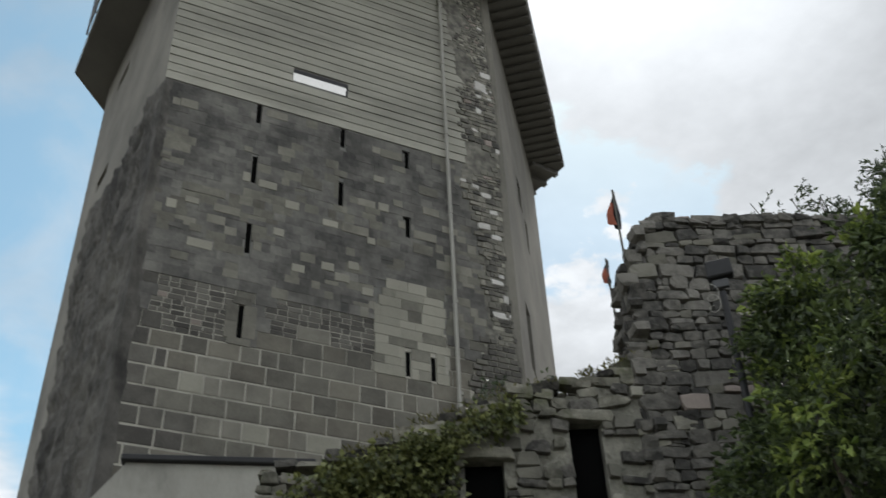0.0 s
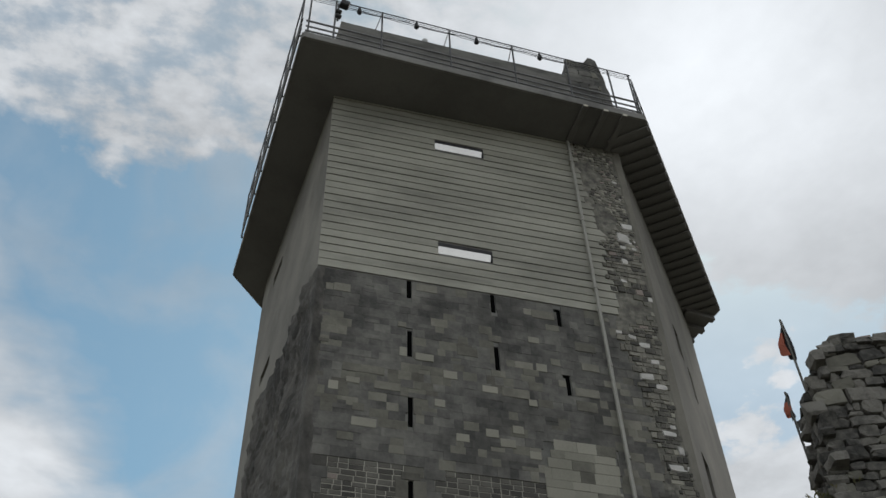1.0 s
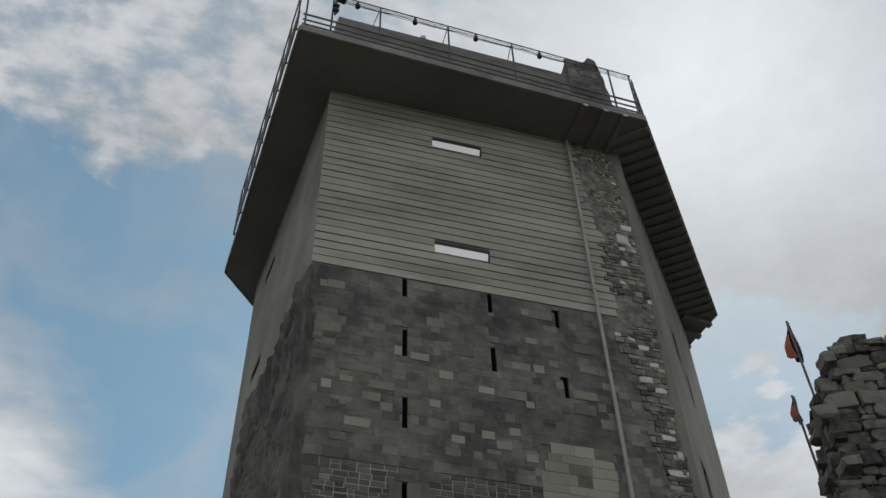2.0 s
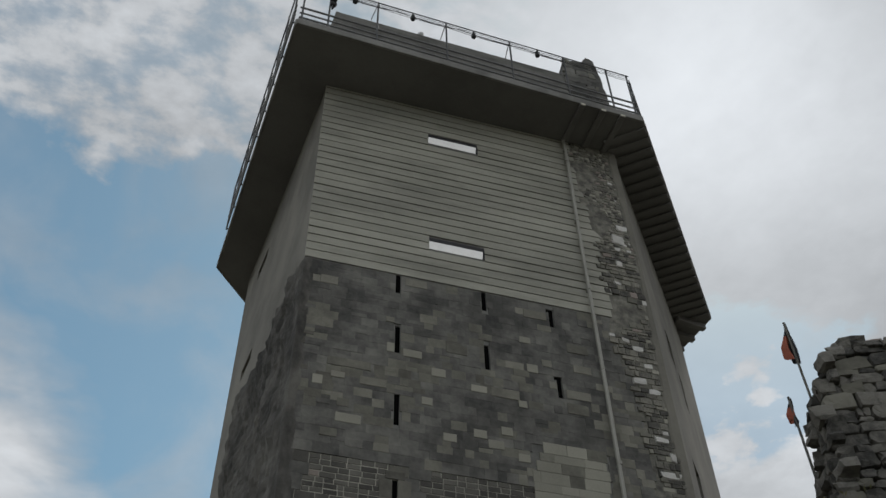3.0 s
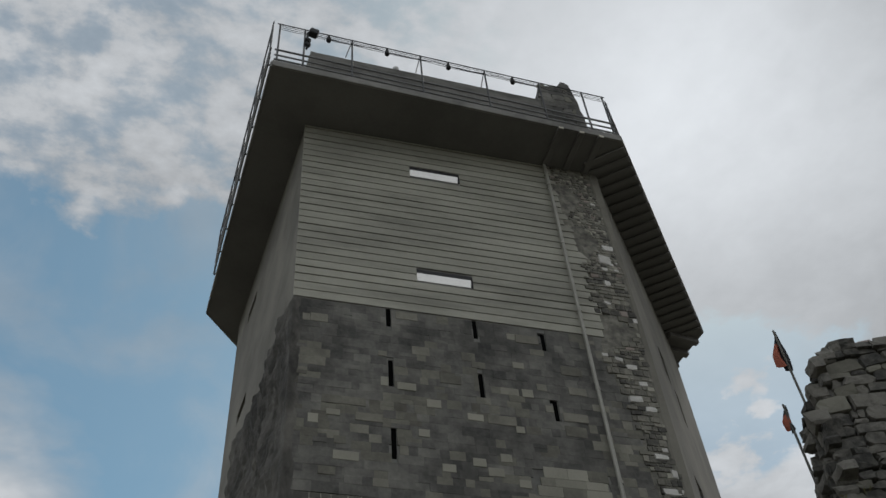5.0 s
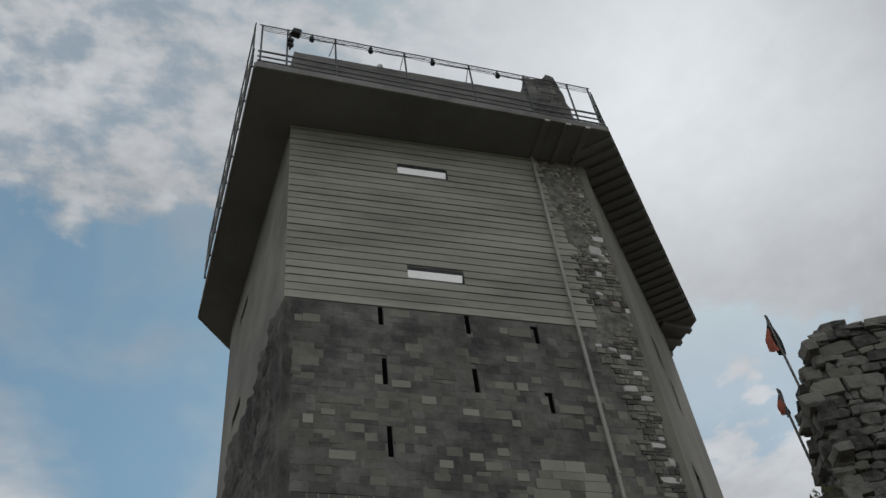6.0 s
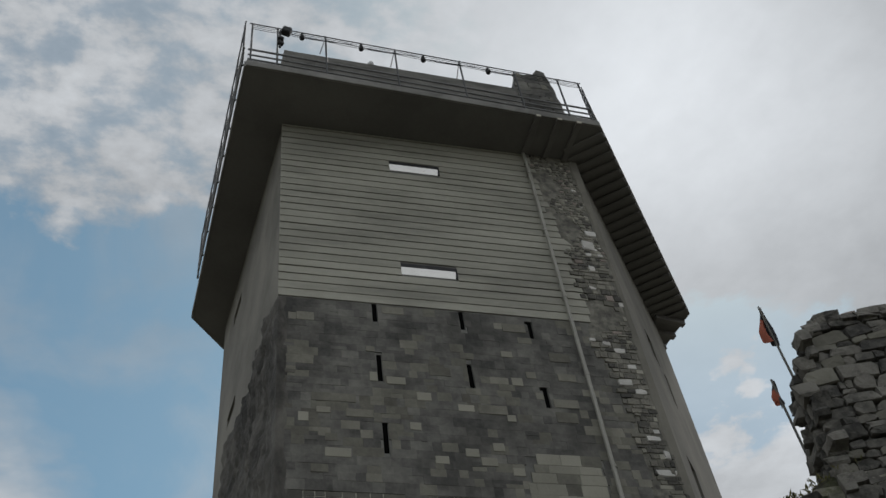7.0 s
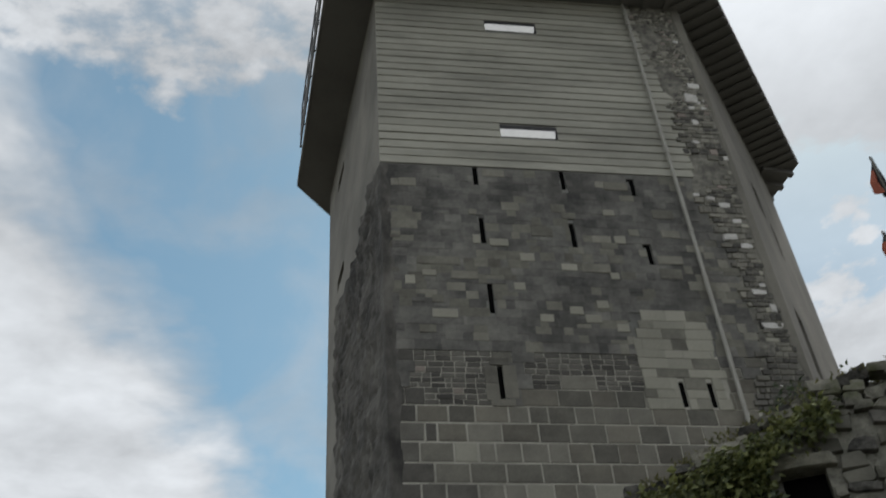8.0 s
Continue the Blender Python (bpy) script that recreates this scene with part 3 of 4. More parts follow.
def ashlar():
    r = random.Random(11)
    work, small = Masonry(FRONT, front_low, "ashlar_block"), Masonry(FRONT, front_low, "brick")

    def block(a, b, low, top):
        x, z = (a + b) / 2, (top + low) / 2
        if bricked(x, z):
            n, m = max(1, round((top - low) / 0.1)), max(1, round((b - a) / 0.19))
            h = (top - low) / n
            for j in range(n):
                cuts = [a] + [a + (b - a) * (i + r.uniform(-0.25, 0.25)) / m for i in range(1, m)] + [b]
                for p, q in zip(cuts, cuts[1:]):
                    small.lay(unit_block, RUDDY if r.random() < 0.05 else ASHLAR_DARK, (p + q) / 2, low + h * (j + 0.5) + r.uniform(-0.006, 0.006), q - p - 0.015, h - 0.014, 0.007, r, r.uniform(-0.02, 0.02))
        elif low > 9.3 and r.random() < (0.55 if low > 9.8 else 0.3):
            work.lay(unit_flush, OLD, x, z, b - a, top - low, 0.014, r)
        else:
            pale = any(a < p - X0 < b and low < q < top for p, q in PALE_BLOCKS)
            # the corner end keeps its dark crust
            mat = PALE if pale else ASHLAR_DARK if x < r.uniform(0.2, 1.3) else ASHLAR_WARM if r.random() < 0.3 else ASHLAR
            gap_w = (r.uniform(0.028, 0.04) if x < 2.4 else r.uniform(0.018, 0.03)) if low < 9.3 else r.uniform(0.008, 0.022)
            work.lay(unit_block, mat, x, z, b - a - gap_w, top - low - gap_w, 0.009, r)

    # worn jambs of the lowest loophole
    for side, z in ((-1, 9.62), (1, 9.66), (-1, 9.92), (1, 9.95)):
        work.lay(unit_flush, ASHLAR, 2.44 - X0 + side * 0.145, z, 0.2, 0.3, 0.018, r)
    work.lay(unit_flush, ASHLAR, 2.44 - X0, 9.43, 0.36, 0.12, 0.018, r)
    work.lay(unit_flush, ASHLAR, 2.44 - X0, 10.17, 0.3, 0.13, 0.018, r)
    zs = [10.36, 10.16, 9.95, 9.68, 9.38]
    for top, low in zip(zs, zs[1:]):
        for a, b in row_cuts(0.0, strip_edge(low), (0.28, 0.62), r, HOLES + [PATCH], low, top):
            block(a, b, low, top)
    top = 9.38
    for low, joints in COURSES:
        cuts = [max(0.0, x - X0) for x in joints]
        while cuts[-1] < strip_edge(low) - 0.3:
            cuts.append(cuts[-1] + r.uniform(0.3, 0.55))
        cuts[-1] = strip_edge(low)
        for a, b in zip(cuts, cuts[1:]):
            block(a, b, low, top)
        top = low
    for low in (7.2, 6.9, 6.6, 6.3, 6.0):
        for a, b in row_cuts(0.0, strip_edge(low), (0.28, 0.62), r, [], low, top):
            block(a, b, low, top)
        top = low
    work.finish()
    small.finish()


def pale_patch():
    r = random.Random(12)
    work = Masonry(FRONT, front_low, "repair_block")
    z = PATCH[2]
    while z < PATCH[3] - 0.05:
        h = r.choice((0.16, 0.2, 0.22))
        s0 = PATCH[0] + (0.0 if z < 10.75 else (z - 10.75) * 0.75) + r.uniform(-0.06, 0.04)
        for a, b in row_cuts(s0, PATCH[1] + r.uniform(-0.05, 0.08), (0.24, 0.6), r, HOLES, z, z + h):
            work.lay(unit_flush, MID if r.random() < 0.14 else PALE, (a + b) / 2, z + h / 2, b - a - 0.003, h - 0.004, r.uniform(0.018, 0.024), r)
        z += h
    work.finish()


# stones that stand out on the weathered front: middle, height, width, course
PALE_STONES = ((1.14, 11.74, .16, .18), (1.46, 11.9, .22, .12), (1.67, 11.07, .40, .17), (2.69, 12.62, .32, .16), (2.31, 12.68, .13, .2), (3.14, 12.31, .24, .17),
               (2.94, 11.67, .18, .15), (3.84, 12.12, .27, .14), (4.6, 11.96, .15, .14), (3.31, 11.03, .22, .15), (3.82, 11.2, .22, .16), (4.28, 11.34, .19, .16),
               (4.08, 11.04, .26, .16), (4.54, 10.87, .2, .15), (4.75, 13.43, .21, .14), (4.84, 12.79, .2, .18))
BUFF_STONES = ((1.63, 12.17, .72, .17), (2.04, 11.87, .44, .16), (1.57, 11.36, .19, .15), (5.12, 12.97, .18, .15), (5.0, 14.11, .44, .2), (4.3, 12.12, .5, .19),
               (1.18, 13.98, .3, .19), (2.75, 14.3, .4, .18), (1.38, 10.76, .26, .15), (3.47, 12.9, .37, .2), (5.75, 13.44, .4, .2), (5.6, 12.05, .38, .22),
               (5.65, 12.36, .45, .18), (5.79, 12.97, .33, .17), (2.29, 13.31, .15, .12))


def mottled():
    r = random.Random(13)
    work = Masonry(FRONT, front_mid, "stone")
    for mat, some in ((PALE, PALE_STONES), (MID, BUFF_STONES)):
        for x, z, w, h in some:
            work.lay(unit_flush, mat, x - X0, z, w, h, 0.026, r, r.uniform(-0.015, 0.015))
    z = 10.36
    while z < SEAM_Z - 0.06:
        h = min(r.uniform(0.14, 0.2), SEAM_Z - 0.01 - z)
        for a, b in row_cuts(0.0, strip_edge(z), (0.13, 0.33), r, HOLES + [PATCH], z, z + h):
            x = (a + b) / 2 + X0
            clear = noise.noise(Vector((x * 0.8, 8.1, z * 0.8))) * 0.55 + (0.30 if z < 12.9 else 0.10 if z < 13.4 or x > 4.6 else -0.1)
            rows = [(z, h)] if r.random() < 0.88 else [(z, h * 0.5), (z + h * 0.5, h * 0.5)]
            for z0, h0 in rows:
                mat = MID if r.random() < clear else OLD
                work.lay(unit_flush, mat, (a + b) / 2, z0 + h0 / 2, b - a + 0.004, h0 + 0.004, r.uniform(0.012, 0.02), r, r.uniform(-0.01, 0.01))
        z += h
    work.finish()


WHITE_STONES = ((7.2, 17.13, .28, .2), (7.06, 16.75, .29, .28), (6.76, 13.89, .17, .1), (6.98, 13.72, .23, .12), (6.88, 12.95, .28, .15), (7.14, 12.74, .25, .15),
                (7.08, 11.69, .29, .12), (7.22, 11.36, .12, .18), (7.09, 10.98, .42, .15), (6.85, 15.41, .17, .11), (6.97, 16.0, .14, .17))


def strip_end(z):
    """Where the rubble strip ends and the smooth coat towards the corner begins."""
    base = 7.36 + 0.05 * math.sin(z * 0.9)
    return base - X0 + 0.06 * noise.noise(Vector((6.3, 0, z * 2.6)))


def rubble_strip():
    r = random.Random(14)
    vs, fs = [], []
    for k in range(91):
        zz = 6.0 + (SOFFIT_Z - 6.0) * k / 90
        e = strip_end(zz)
        vs += [tuple(FRONT.at(q, zz, d)) for q, d in ((e - 0.05, 0.02), (e, 0.048), (FRONT.length + 0.012, 0.048), (FRONT.length + 0.012, -0.05))]
    for k in range(90):
        fs += [(4 * k + i, 4 * k + i + 1, 4 * k + i + 5, 4 * k + i + 4) for i in range(3)]
    put("corner_coat", mesh("corner_coat", vs, fs), RENDER, tower, "smooth grey coat along the corner")
    vs, fs = [], []
    for k in range(61):
        zz = 8.2 + (SOFFIT_Z - 8.2) * k / 60
        vs += [tuple(FRONT.at(q, zz, 0.03)) for q in (strip_edge(zz) + 0.14, FRONT.length + 0.004)] + [tuple(FRONT.at(strip_edge(zz) - 0.02, zz, 0.0))]
    for k in range(60):
        fs += [(3 * k, 3 * k + 1, 3 * k + 4, 3 * k + 3), (3 * k + 2, 3 * k, 3 * k + 3, 3 * k + 5)]
    put("strip_bedding", mesh("strip_bedding", vs, fs), STRIP, tower, "coarse grey mortar of the old rubble strip")
    work = Masonry(FRONT, front_top, "rubble_stone")
    for x, z, w, h in WHITE_STONES:
        work.lay(unit_rubble, WHITE, x - X0, z, w, h, 0.062, r, r.uniform(-0.06, 0.06))
    z = 8.4
    while z < SOFFIT_Z:
        h = 0.115 if z < 10.4 else r.uniform(0.06, 0.18) if z < 16.2 else r.uniform(0.05, 0.11)
        s = strip_edge(z) + r.uniform(-0.16, 0.12)
        limit = strip_end(z) + r.uniform(-0.08, 0.03)
        while s < limit - 0.05:
            w = min(r.uniform(0.07, 0.26) if z < 16.2 else r.uniform(0.05, 0.16), limit - s)
            q = r.random()
            upper = z > 16.4
            mat = WHITE if q < 0.02 else RUDDY if q < 0.06 and z > 13 else PALE if q < (0.10 if not upper else 0.2) else MID if q < (0.42 if upper else 0.24) else RUBBLE
            bare = noise.noise(Vector((s * 1.5, 4.4, z * 0.9))) > (0.5 if z < 10.4 else 0.22 if z < 16.2 else 0.02)
            if z < 10.4:
                work.lay(unit_block, MID if q < 0.12 else ASHLAR_DARK, s + w / 2, z + h / 2, w * 0.93, h - 0.016, 0.042, r, r.uniform(-0.03, 0.03))
            elif not bare:
                turn = 0.5 if upper else 0.09
                work.lay(unit_rubble if upper else unit_block, mat, s + w / 2, z + h / 2, w * r.uniform(0.85, 1.05), h * r.uniform(0.75, 1.02), r.uniform(0.036, 0.05), r, r.uniform(-turn, turn))
            s += w
        z += h
    work.finish()


def rough_side():
    """Thick weathered masonry that clings to the lower side wall below the seam and wraps the corner."""
    ns, nz, wrap = 84, 170, 0.2
    vs, fs = [], []
    for j in range(nz + 1):
        z = 4.0 + (SEAM_Z + 0.05 - 4.0) * j / nz
        for i in range(ns + 1):
            far = -wrap + (5.1 + wrap) * (i / ns) ** 1.25
            p = Vector((far * 1.7, 7.7, z * 0.75))
            lump = noise.noise(p * 1.1)
            d = 0.09 + 0.13 * lump + 0.09 * noise.noise(p * 2.9) + 0.05 * noise.noise(p * 7) + 0.02 * noise.noise(p * 15)
            end = 4.75 + 0.4 * noise.noise(Vector((z * 0.7, 1, 2)))
            rim = min((end - far) / 0.3, (SEAM_Z - z + 0.10 * noise.noise(p * 2)) / 0.15, 1.0)
            d = max(0.01, d) * rim if rim > 0 else -0.06
            if far < 0:
                fade = 1 + far / wrap * (1.0 + 0.5 * noise.noise(Vector((9, 3, z * 1.3))))
                d = (0.02 + d * 0.25) * fade + 0.004 if fade > 0 else -0.02
                q = FRONT.at(-far, z, d)
            else:
                d = max(d * (0.45 + 0.55 * min(1.0, far / 0.5)), 0.03 if far < 0.3 and rim > 0.5 else -1)
                q = LEFT.at(LEFT.length - far, z, d)
            # the corner keeps its bulk
            c = max(0.0, 1 - abs(far) / 0.15)
            q = q + (LEFT.n if far < 0 else FRONT.n) * (0.03 * c)
            vs.append(tuple(q))
    for j in range(nz):
        for i in range(ns):
            a = j * (ns + 1) + i
            fs.append((a + 1, a, a + ns + 1, a + ns + 2))
    put("rough_masonry", mesh("rough_masonry", vs, fs), ROUGH, tower, "dark streaked rough stone masonry")


def merlon():
    """The broken stub of the old wall that stands above the parapet."""
    r = random.Random(15)
    core = part("broken_parapet", pierced(FRONT, 5.85, FRONT.length, TOP_Z - 0.36, TOP_Z + 0.1, [], 0.45, 0.0), OLD, tower, "broken stub of old rubble masonry")
    prof = ((6.54, 22.3), (6.53, 22.8), (6.57, 23.28), (6.72, 23.52), (6.80, 23.56), (6.90, 23.42), (7.10, 23.46), (7.16, 23.64), (7.27, 23.92), (7.38, 23.95),
            (7.48, 23.84), (7.55, 23.4), (7.62, 22.9), (7.68, 22.2), (7.76, DECK_Z), (7.3, DECK_Z))
    bm = bmesh.new()
    ring = [[bm.verts.new(FRONT.at(x - X0, z, d)) for x, z in prof] for d in (0.0, -0.45)]
    bm.faces.new(ring[0])
    bm.faces.new(ring[1][::-1])
    for i in range(len(prof)):
        j = (i + 1) % len(prof)
        bm.faces.new((ring[0][j], ring[0][i], ring[1][i], ring[1][j]))
    bmesh.ops.recalc_face_normals(bm, faces=bm.faces)
    bmesh.ops.triangulate(bm, faces=bm.faces)
    bmesh.ops.subdivide_edges(bm, edges=bm.edges, cuts=2, use_grid_fill=True)
    for v in bm.verts:
        v.co += Vector((noise.noise(v.co * 4), noise.noise(v.co * 4 + Vector((5, 0, 0))), noise.noise(v.co * 4 + Vector((0, 7, 0))))) * 0.045
    part("broken_parapet", bm, OLD, tower)
    work = Masonry(FRONT, core, "parapet_stone")
    z = DECK_Z
    while z < TOP_Z + 0.36:
        h = r.uniform(0.12, 0.24)
        s = 5.84 + r.uniform(-0.03, 0.08)
        end = FRONT.length + 0.25 * (TOP_Z + 0.4 - z) / 3.4 - 0.16
        while s < end:
            w = min(r.uniform(0.2, 0.46), end - s + 0.08)
            work.lay(unit_shard, MID if r.random() < 0.2 else OLD, s + w / 2, z + h / 2, w * 1.04, h * 1.08, r.uniform(0.02, 0.045), r, r.uniform(-0.15, 0.15))
            s += w
        z += h
    work.finish()


def gallery():
    deck = part("gallery_deck", slab(GAL, SOFFIT_Z, DECK_Z), SOFFIT, tower, "dark projecting timber gallery with a concrete edge")
    n = len(GAL)
    for i in range(n):
        sd = Side(GAL[i], GAL[(i + 1) % n])
        bm = bmesh.new()
        beam(bm, sd.at(-0.02, SOFFIT_Z + 0.10, 0.03), sd.at(sd.length + 0.02, SOFFIT_Z + 0.10, 0.03), 0.055, 0.21, 0.008)
        part("edge_beam", bm, CONCRETE, deck, "grey weathered edge beam").matrix_parent_inverse = Matrix()
        bm = bmesh.new()
        beam(bm, sd.at(0, DECK_Z + 0.05, -0.02), sd.at(sd.length, DECK_Z + 0.05, -0.02), 0.04, 0.07)
        part("toe_board", bm, CONCRETE, deck).matrix_parent_inverse = Matrix()
    for sd, count, inner, first, deep in ((Side(GAL[1], GAL[2]), 23, 0.95, 0.2, 0.066), (Side(GAL[2], GAL[3]), 12, 0.9, 0.3, 0.17)):
        for k in range(count):
            s = first + k * (sd.length - 2 * first) / (count - 1)
            bm = bmesh.new()
            beam(bm, sd.at(s, SOFFIT_Z - deep / 2, 0.03), sd.at(s, SOFFIT_Z - deep / 2, -inner), 0.17, deep, 0.02)
            part("joist", bm, SOFFIT, deck).matrix_parent_inverse = Matrix()
    sd = Side(GAL[0], GAL[1])
    for s in (6.42, 6.92, 7.39):
        bm = bmesh.new()
        beam(bm, sd.at(s, SOFFIT_Z - 0.035, 0.06), sd.at(s, SOFFIT_Z - 0.035, -1.0), 0.13, 0.065, 0.012)
        part("joist", bm, SOFFIT, deck).matrix_parent_inverse = Matrix()
        bm = bmesh.new()
        box(bm, (0.11, 0.012, 0.062), sd.placed(s, SOFFIT_Z - 0.035, 0.068))
        part("joist_end", bm, ENDGRAIN, deck, "pale sawn beam end").matrix_parent_inverse = Matrix()


def railing(i, posts, top, out=0.0):
    """One run of the gallery railing: posts, three lower rails and the tall upper frame with wires."""
    sd = Side(GAL[i], GAL[(i + 1) % len(GAL)])
    rail = thing("railing", sd.at(sd.length / 2, DECK_Z), "thin dark steel railing with tall wire frame on gallery edge", "railing", "gallery railings")
    for s in posts:
        bm = bmesh.new()
        rod(bm, sd.at(s, DECK_Z, out - 0.03), sd.at(s, top, out - 0.03), 0.022)
        if out:
            rod(bm, sd.at(s, DECK_Z + 0.03, -0.05), sd.at(s, DECK_Z + 0.03, out - 0.03), 0.02)
        part("post", bm, STEEL, rail)
        if s < 1 or s > sd.length - 1:
            continue
        bm = bmesh.new()
        rod(bm, sd.at(s - 0.14, DECK_Z + 0.95, out - 0.05), sd.at(s - 0.02, top - 0.12, out - 0.05), 0.011, 6)
        part("brace", bm, STEEL, rail)
    for z, r in ((DECK_Z + 0.18, 0.02), (DECK_Z + 0.36, 0.02), (DECK_Z + 0.58, 0.024), (top, 0.014)):
        bm = bmesh.new()
        rod(bm, sd.at(max(0.0, posts[0] - 0.1), z, out - 0.03), sd.at(sd.length, z, out - 0.03), r)
        part("rail", bm, STEEL if z == top else GALV, rail)
    r = random.Random(20 + i)
    for z, sag in ((top - 0.07, 0.015), (top - 0.14, 0.02), (top - 0.2, 0.03)):
        bm, k, pts = bmesh.new(), 6, []
        for a, b in zip(posts, posts[1:]):
            pts += [sd.at(a + (b - a) * t / k, z - sag * 4 * (t / k) * (1 - t / k) + r.uniform(-0.008, 0.008), out - 0.03) for t in range(k)]
        tube(bm, pts + [sd.at(posts[-1], z, out - 0.03)], 0.006, 5)
        part("wire", bm, BLACK, rail)
    return sd


ashlar()
pale_patch()
mottled()
rubble_strip()
rough_side()
merlon()
gallery()
edge = railing(0, (0.06, 0.62, 1.69, 3.29, 4.84, 6.2, 7.29, 7.83), 21.78)
railing(5, (1.15, 1.9, 2.65, 3.4, 4.15, 4.9, 5.65, 6.4, 7.28), 21.78, 0.12)
railing(1, (0.1, 1.4, 2.8, 4.2, 5.6, 6.85), 21.6)


def hanging_lamp():
    """A small black lamp that hangs from the upper wire, its hook at the origin."""
    e = thing("hanging_lamp", (0, 0, 0), "small black lamp hung on the wire above the gallery railing", "lamp", "lamps on the gallery wire")
    bm = bmesh.new()
    rod(bm, (0, 0, 0), (0, 0, -0.09), 0.03, 8, 0.045)
    rod(bm, (0, 0, -0.09), (0, 0, -0.12), 0.05, 8)
    part("socket", bm, BLACK, e)
    bm = bmesh.new()
    bmesh.ops.create_uvsphere(bm, u_segments=10, v_segments=7, radius=0.062, matrix=Matrix.Translation((0, 0, -0.17)))
    part("bulb", bm, BLACK, e, "dark unlit bulb")
    return e


first = hanging_lamp()
first.matrix_basis = Matrix.Translation(edge.at(1.15, 21.66, 0.0))
for s in (2.49, 3.94, 5.51):
    copy_thing(first, Matrix.Translation(edge.at(s, 21.65, 0.0)))


def loudspeaker():
    e = thing("floodlight", edge.at(0.72, 21.1, 0.0), "black floodlight clamped to the railing corner post", "floodlight")
    bm = bmesh.new()
    box(bm, (0.2, 0.16, 0.2), edge.placed(0.80, 21.62, 0.02, 0.25), 0.02)
    part("housing", bm, BLACK, e)
    bm = bmesh.new()
    rod(bm, edge.at(0.67, 20.9, 0.0), edge.at(0.67, 21.6, 0.0), 0.025)
    for z in (21.05, 21.25):
        box(bm, (0.13, 0.1, 0.1), edge.placed(0.68, z, 0.02, 0.4), 0.02)
    part("bracket", bm, BLACK, e)
    return e


loudspeaker()


def dome():
    DOME_Z = TOP_Z - 0.115
    d = thing("dome_lamp", (2.85, 0.02, DOME_Z), "small white dome lamp on the parapet", "lamp")
    bm = bmesh.new()
    rod(bm, (2.85, 0.08, DOME_Z - 0.01), (2.85, 0.08, DOME_Z + 0.05), 0.05, 12)
    part("lamp_base", bm, STEEL, d)
    bm = bmesh.new()
    bmesh.ops.create_uvsphere(bm, u_segments=14, v_segments=8, radius=0.085, matrix=Matrix.Translation((2.85, 0.06, DOME_Z + 0.1)))
    part("glass_dome", bm, WIRE, d, "white glass dome")


dome()


def cable():
    bm = bmesh.new()
    s0, s1, k = 0.75, 6.1, 40
    pts = [edge.at(s0 + (s1 - s0) * t / k, 21.58 - 0.07 * abs(math.sin(t / k * math.pi * 3.7)), 0.01) for t in range(k + 1)]
    tube(bm, pts, 0.009, 5)
    tagged(part("lamp_cable", bm, BLACK), "thin black cable sagging between the gallery posts", "cable")


cable()


def drainpipe():
    pipe = thing("drainpipe", (6.13, -0.12, 8.3), "pale zinc drainpipe down the tower front", "pipe")
    bm = bmesh.new()
    pts = [(6.18, -0.08, 19.86), (6.165, -0.12, 19.4), (6.15, -0.12, 15.6), (6.14, -0.12, 12.0), (6.13, -0.12, 10.2), (6.11, -0.12, 6.5)]
    tube(bm, pts, 0.037, 14)
    part("tube", bm, PIPE, pipe)
    for z in (19.0, 17.0, 15.0, 13.0, 11.0, 9.2):
        bm = bmesh.new()
        rod(bm, (6.145, -0.12, z - 0.03), (6.145, -0.12, z + 0.03), 0.046, 14)
        box(bm, (0.03, 0.12, 0.03), Matrix.Translation((6.145, -0.05, z)))
        part("bracket", bm, PIPE, pipe)


drainpipe()

# ---- ruined wall in front of the tower ----
C, U = Vector((5.75, -5.6, 0)), Vector((0.914, -0.405, 0)).normalized()
RW = Side((C.x - U.x * 6, C.y - U.y * 6), (C.x + U.x * 6, C.y + U.y * 6))
S0 = 6.0


def table(x, rows):
    for (x0, y0), (x1, y1) in zip(rows, rows[1:]):
        if x <= x1:
            return y0 + (y1 - y0) * (x - x0) / (x1 - x0)
    return rows[-1][1]


def tall_left(z):
    return table(z, [(0, -0.26), (6.8, -0.3), (7.4, -0.25), (8.0, -0.21), (8.4, -0.06), (8.6, 0.1), (8.76, 0.24), (9.5, 0.4)])


def low_top(s):
    return table(s, [(-6, 5.2), (-4.4, 5.6), (-3.6, 5.72), (-3.2, 5.8), (-2.77, 6.02), (-2.18, 6.22), (-1.69, 6.42), (-1.09, 6.5), (-0.7, 6.64), (-0.3, 6.8), (0.5, 6.9)])


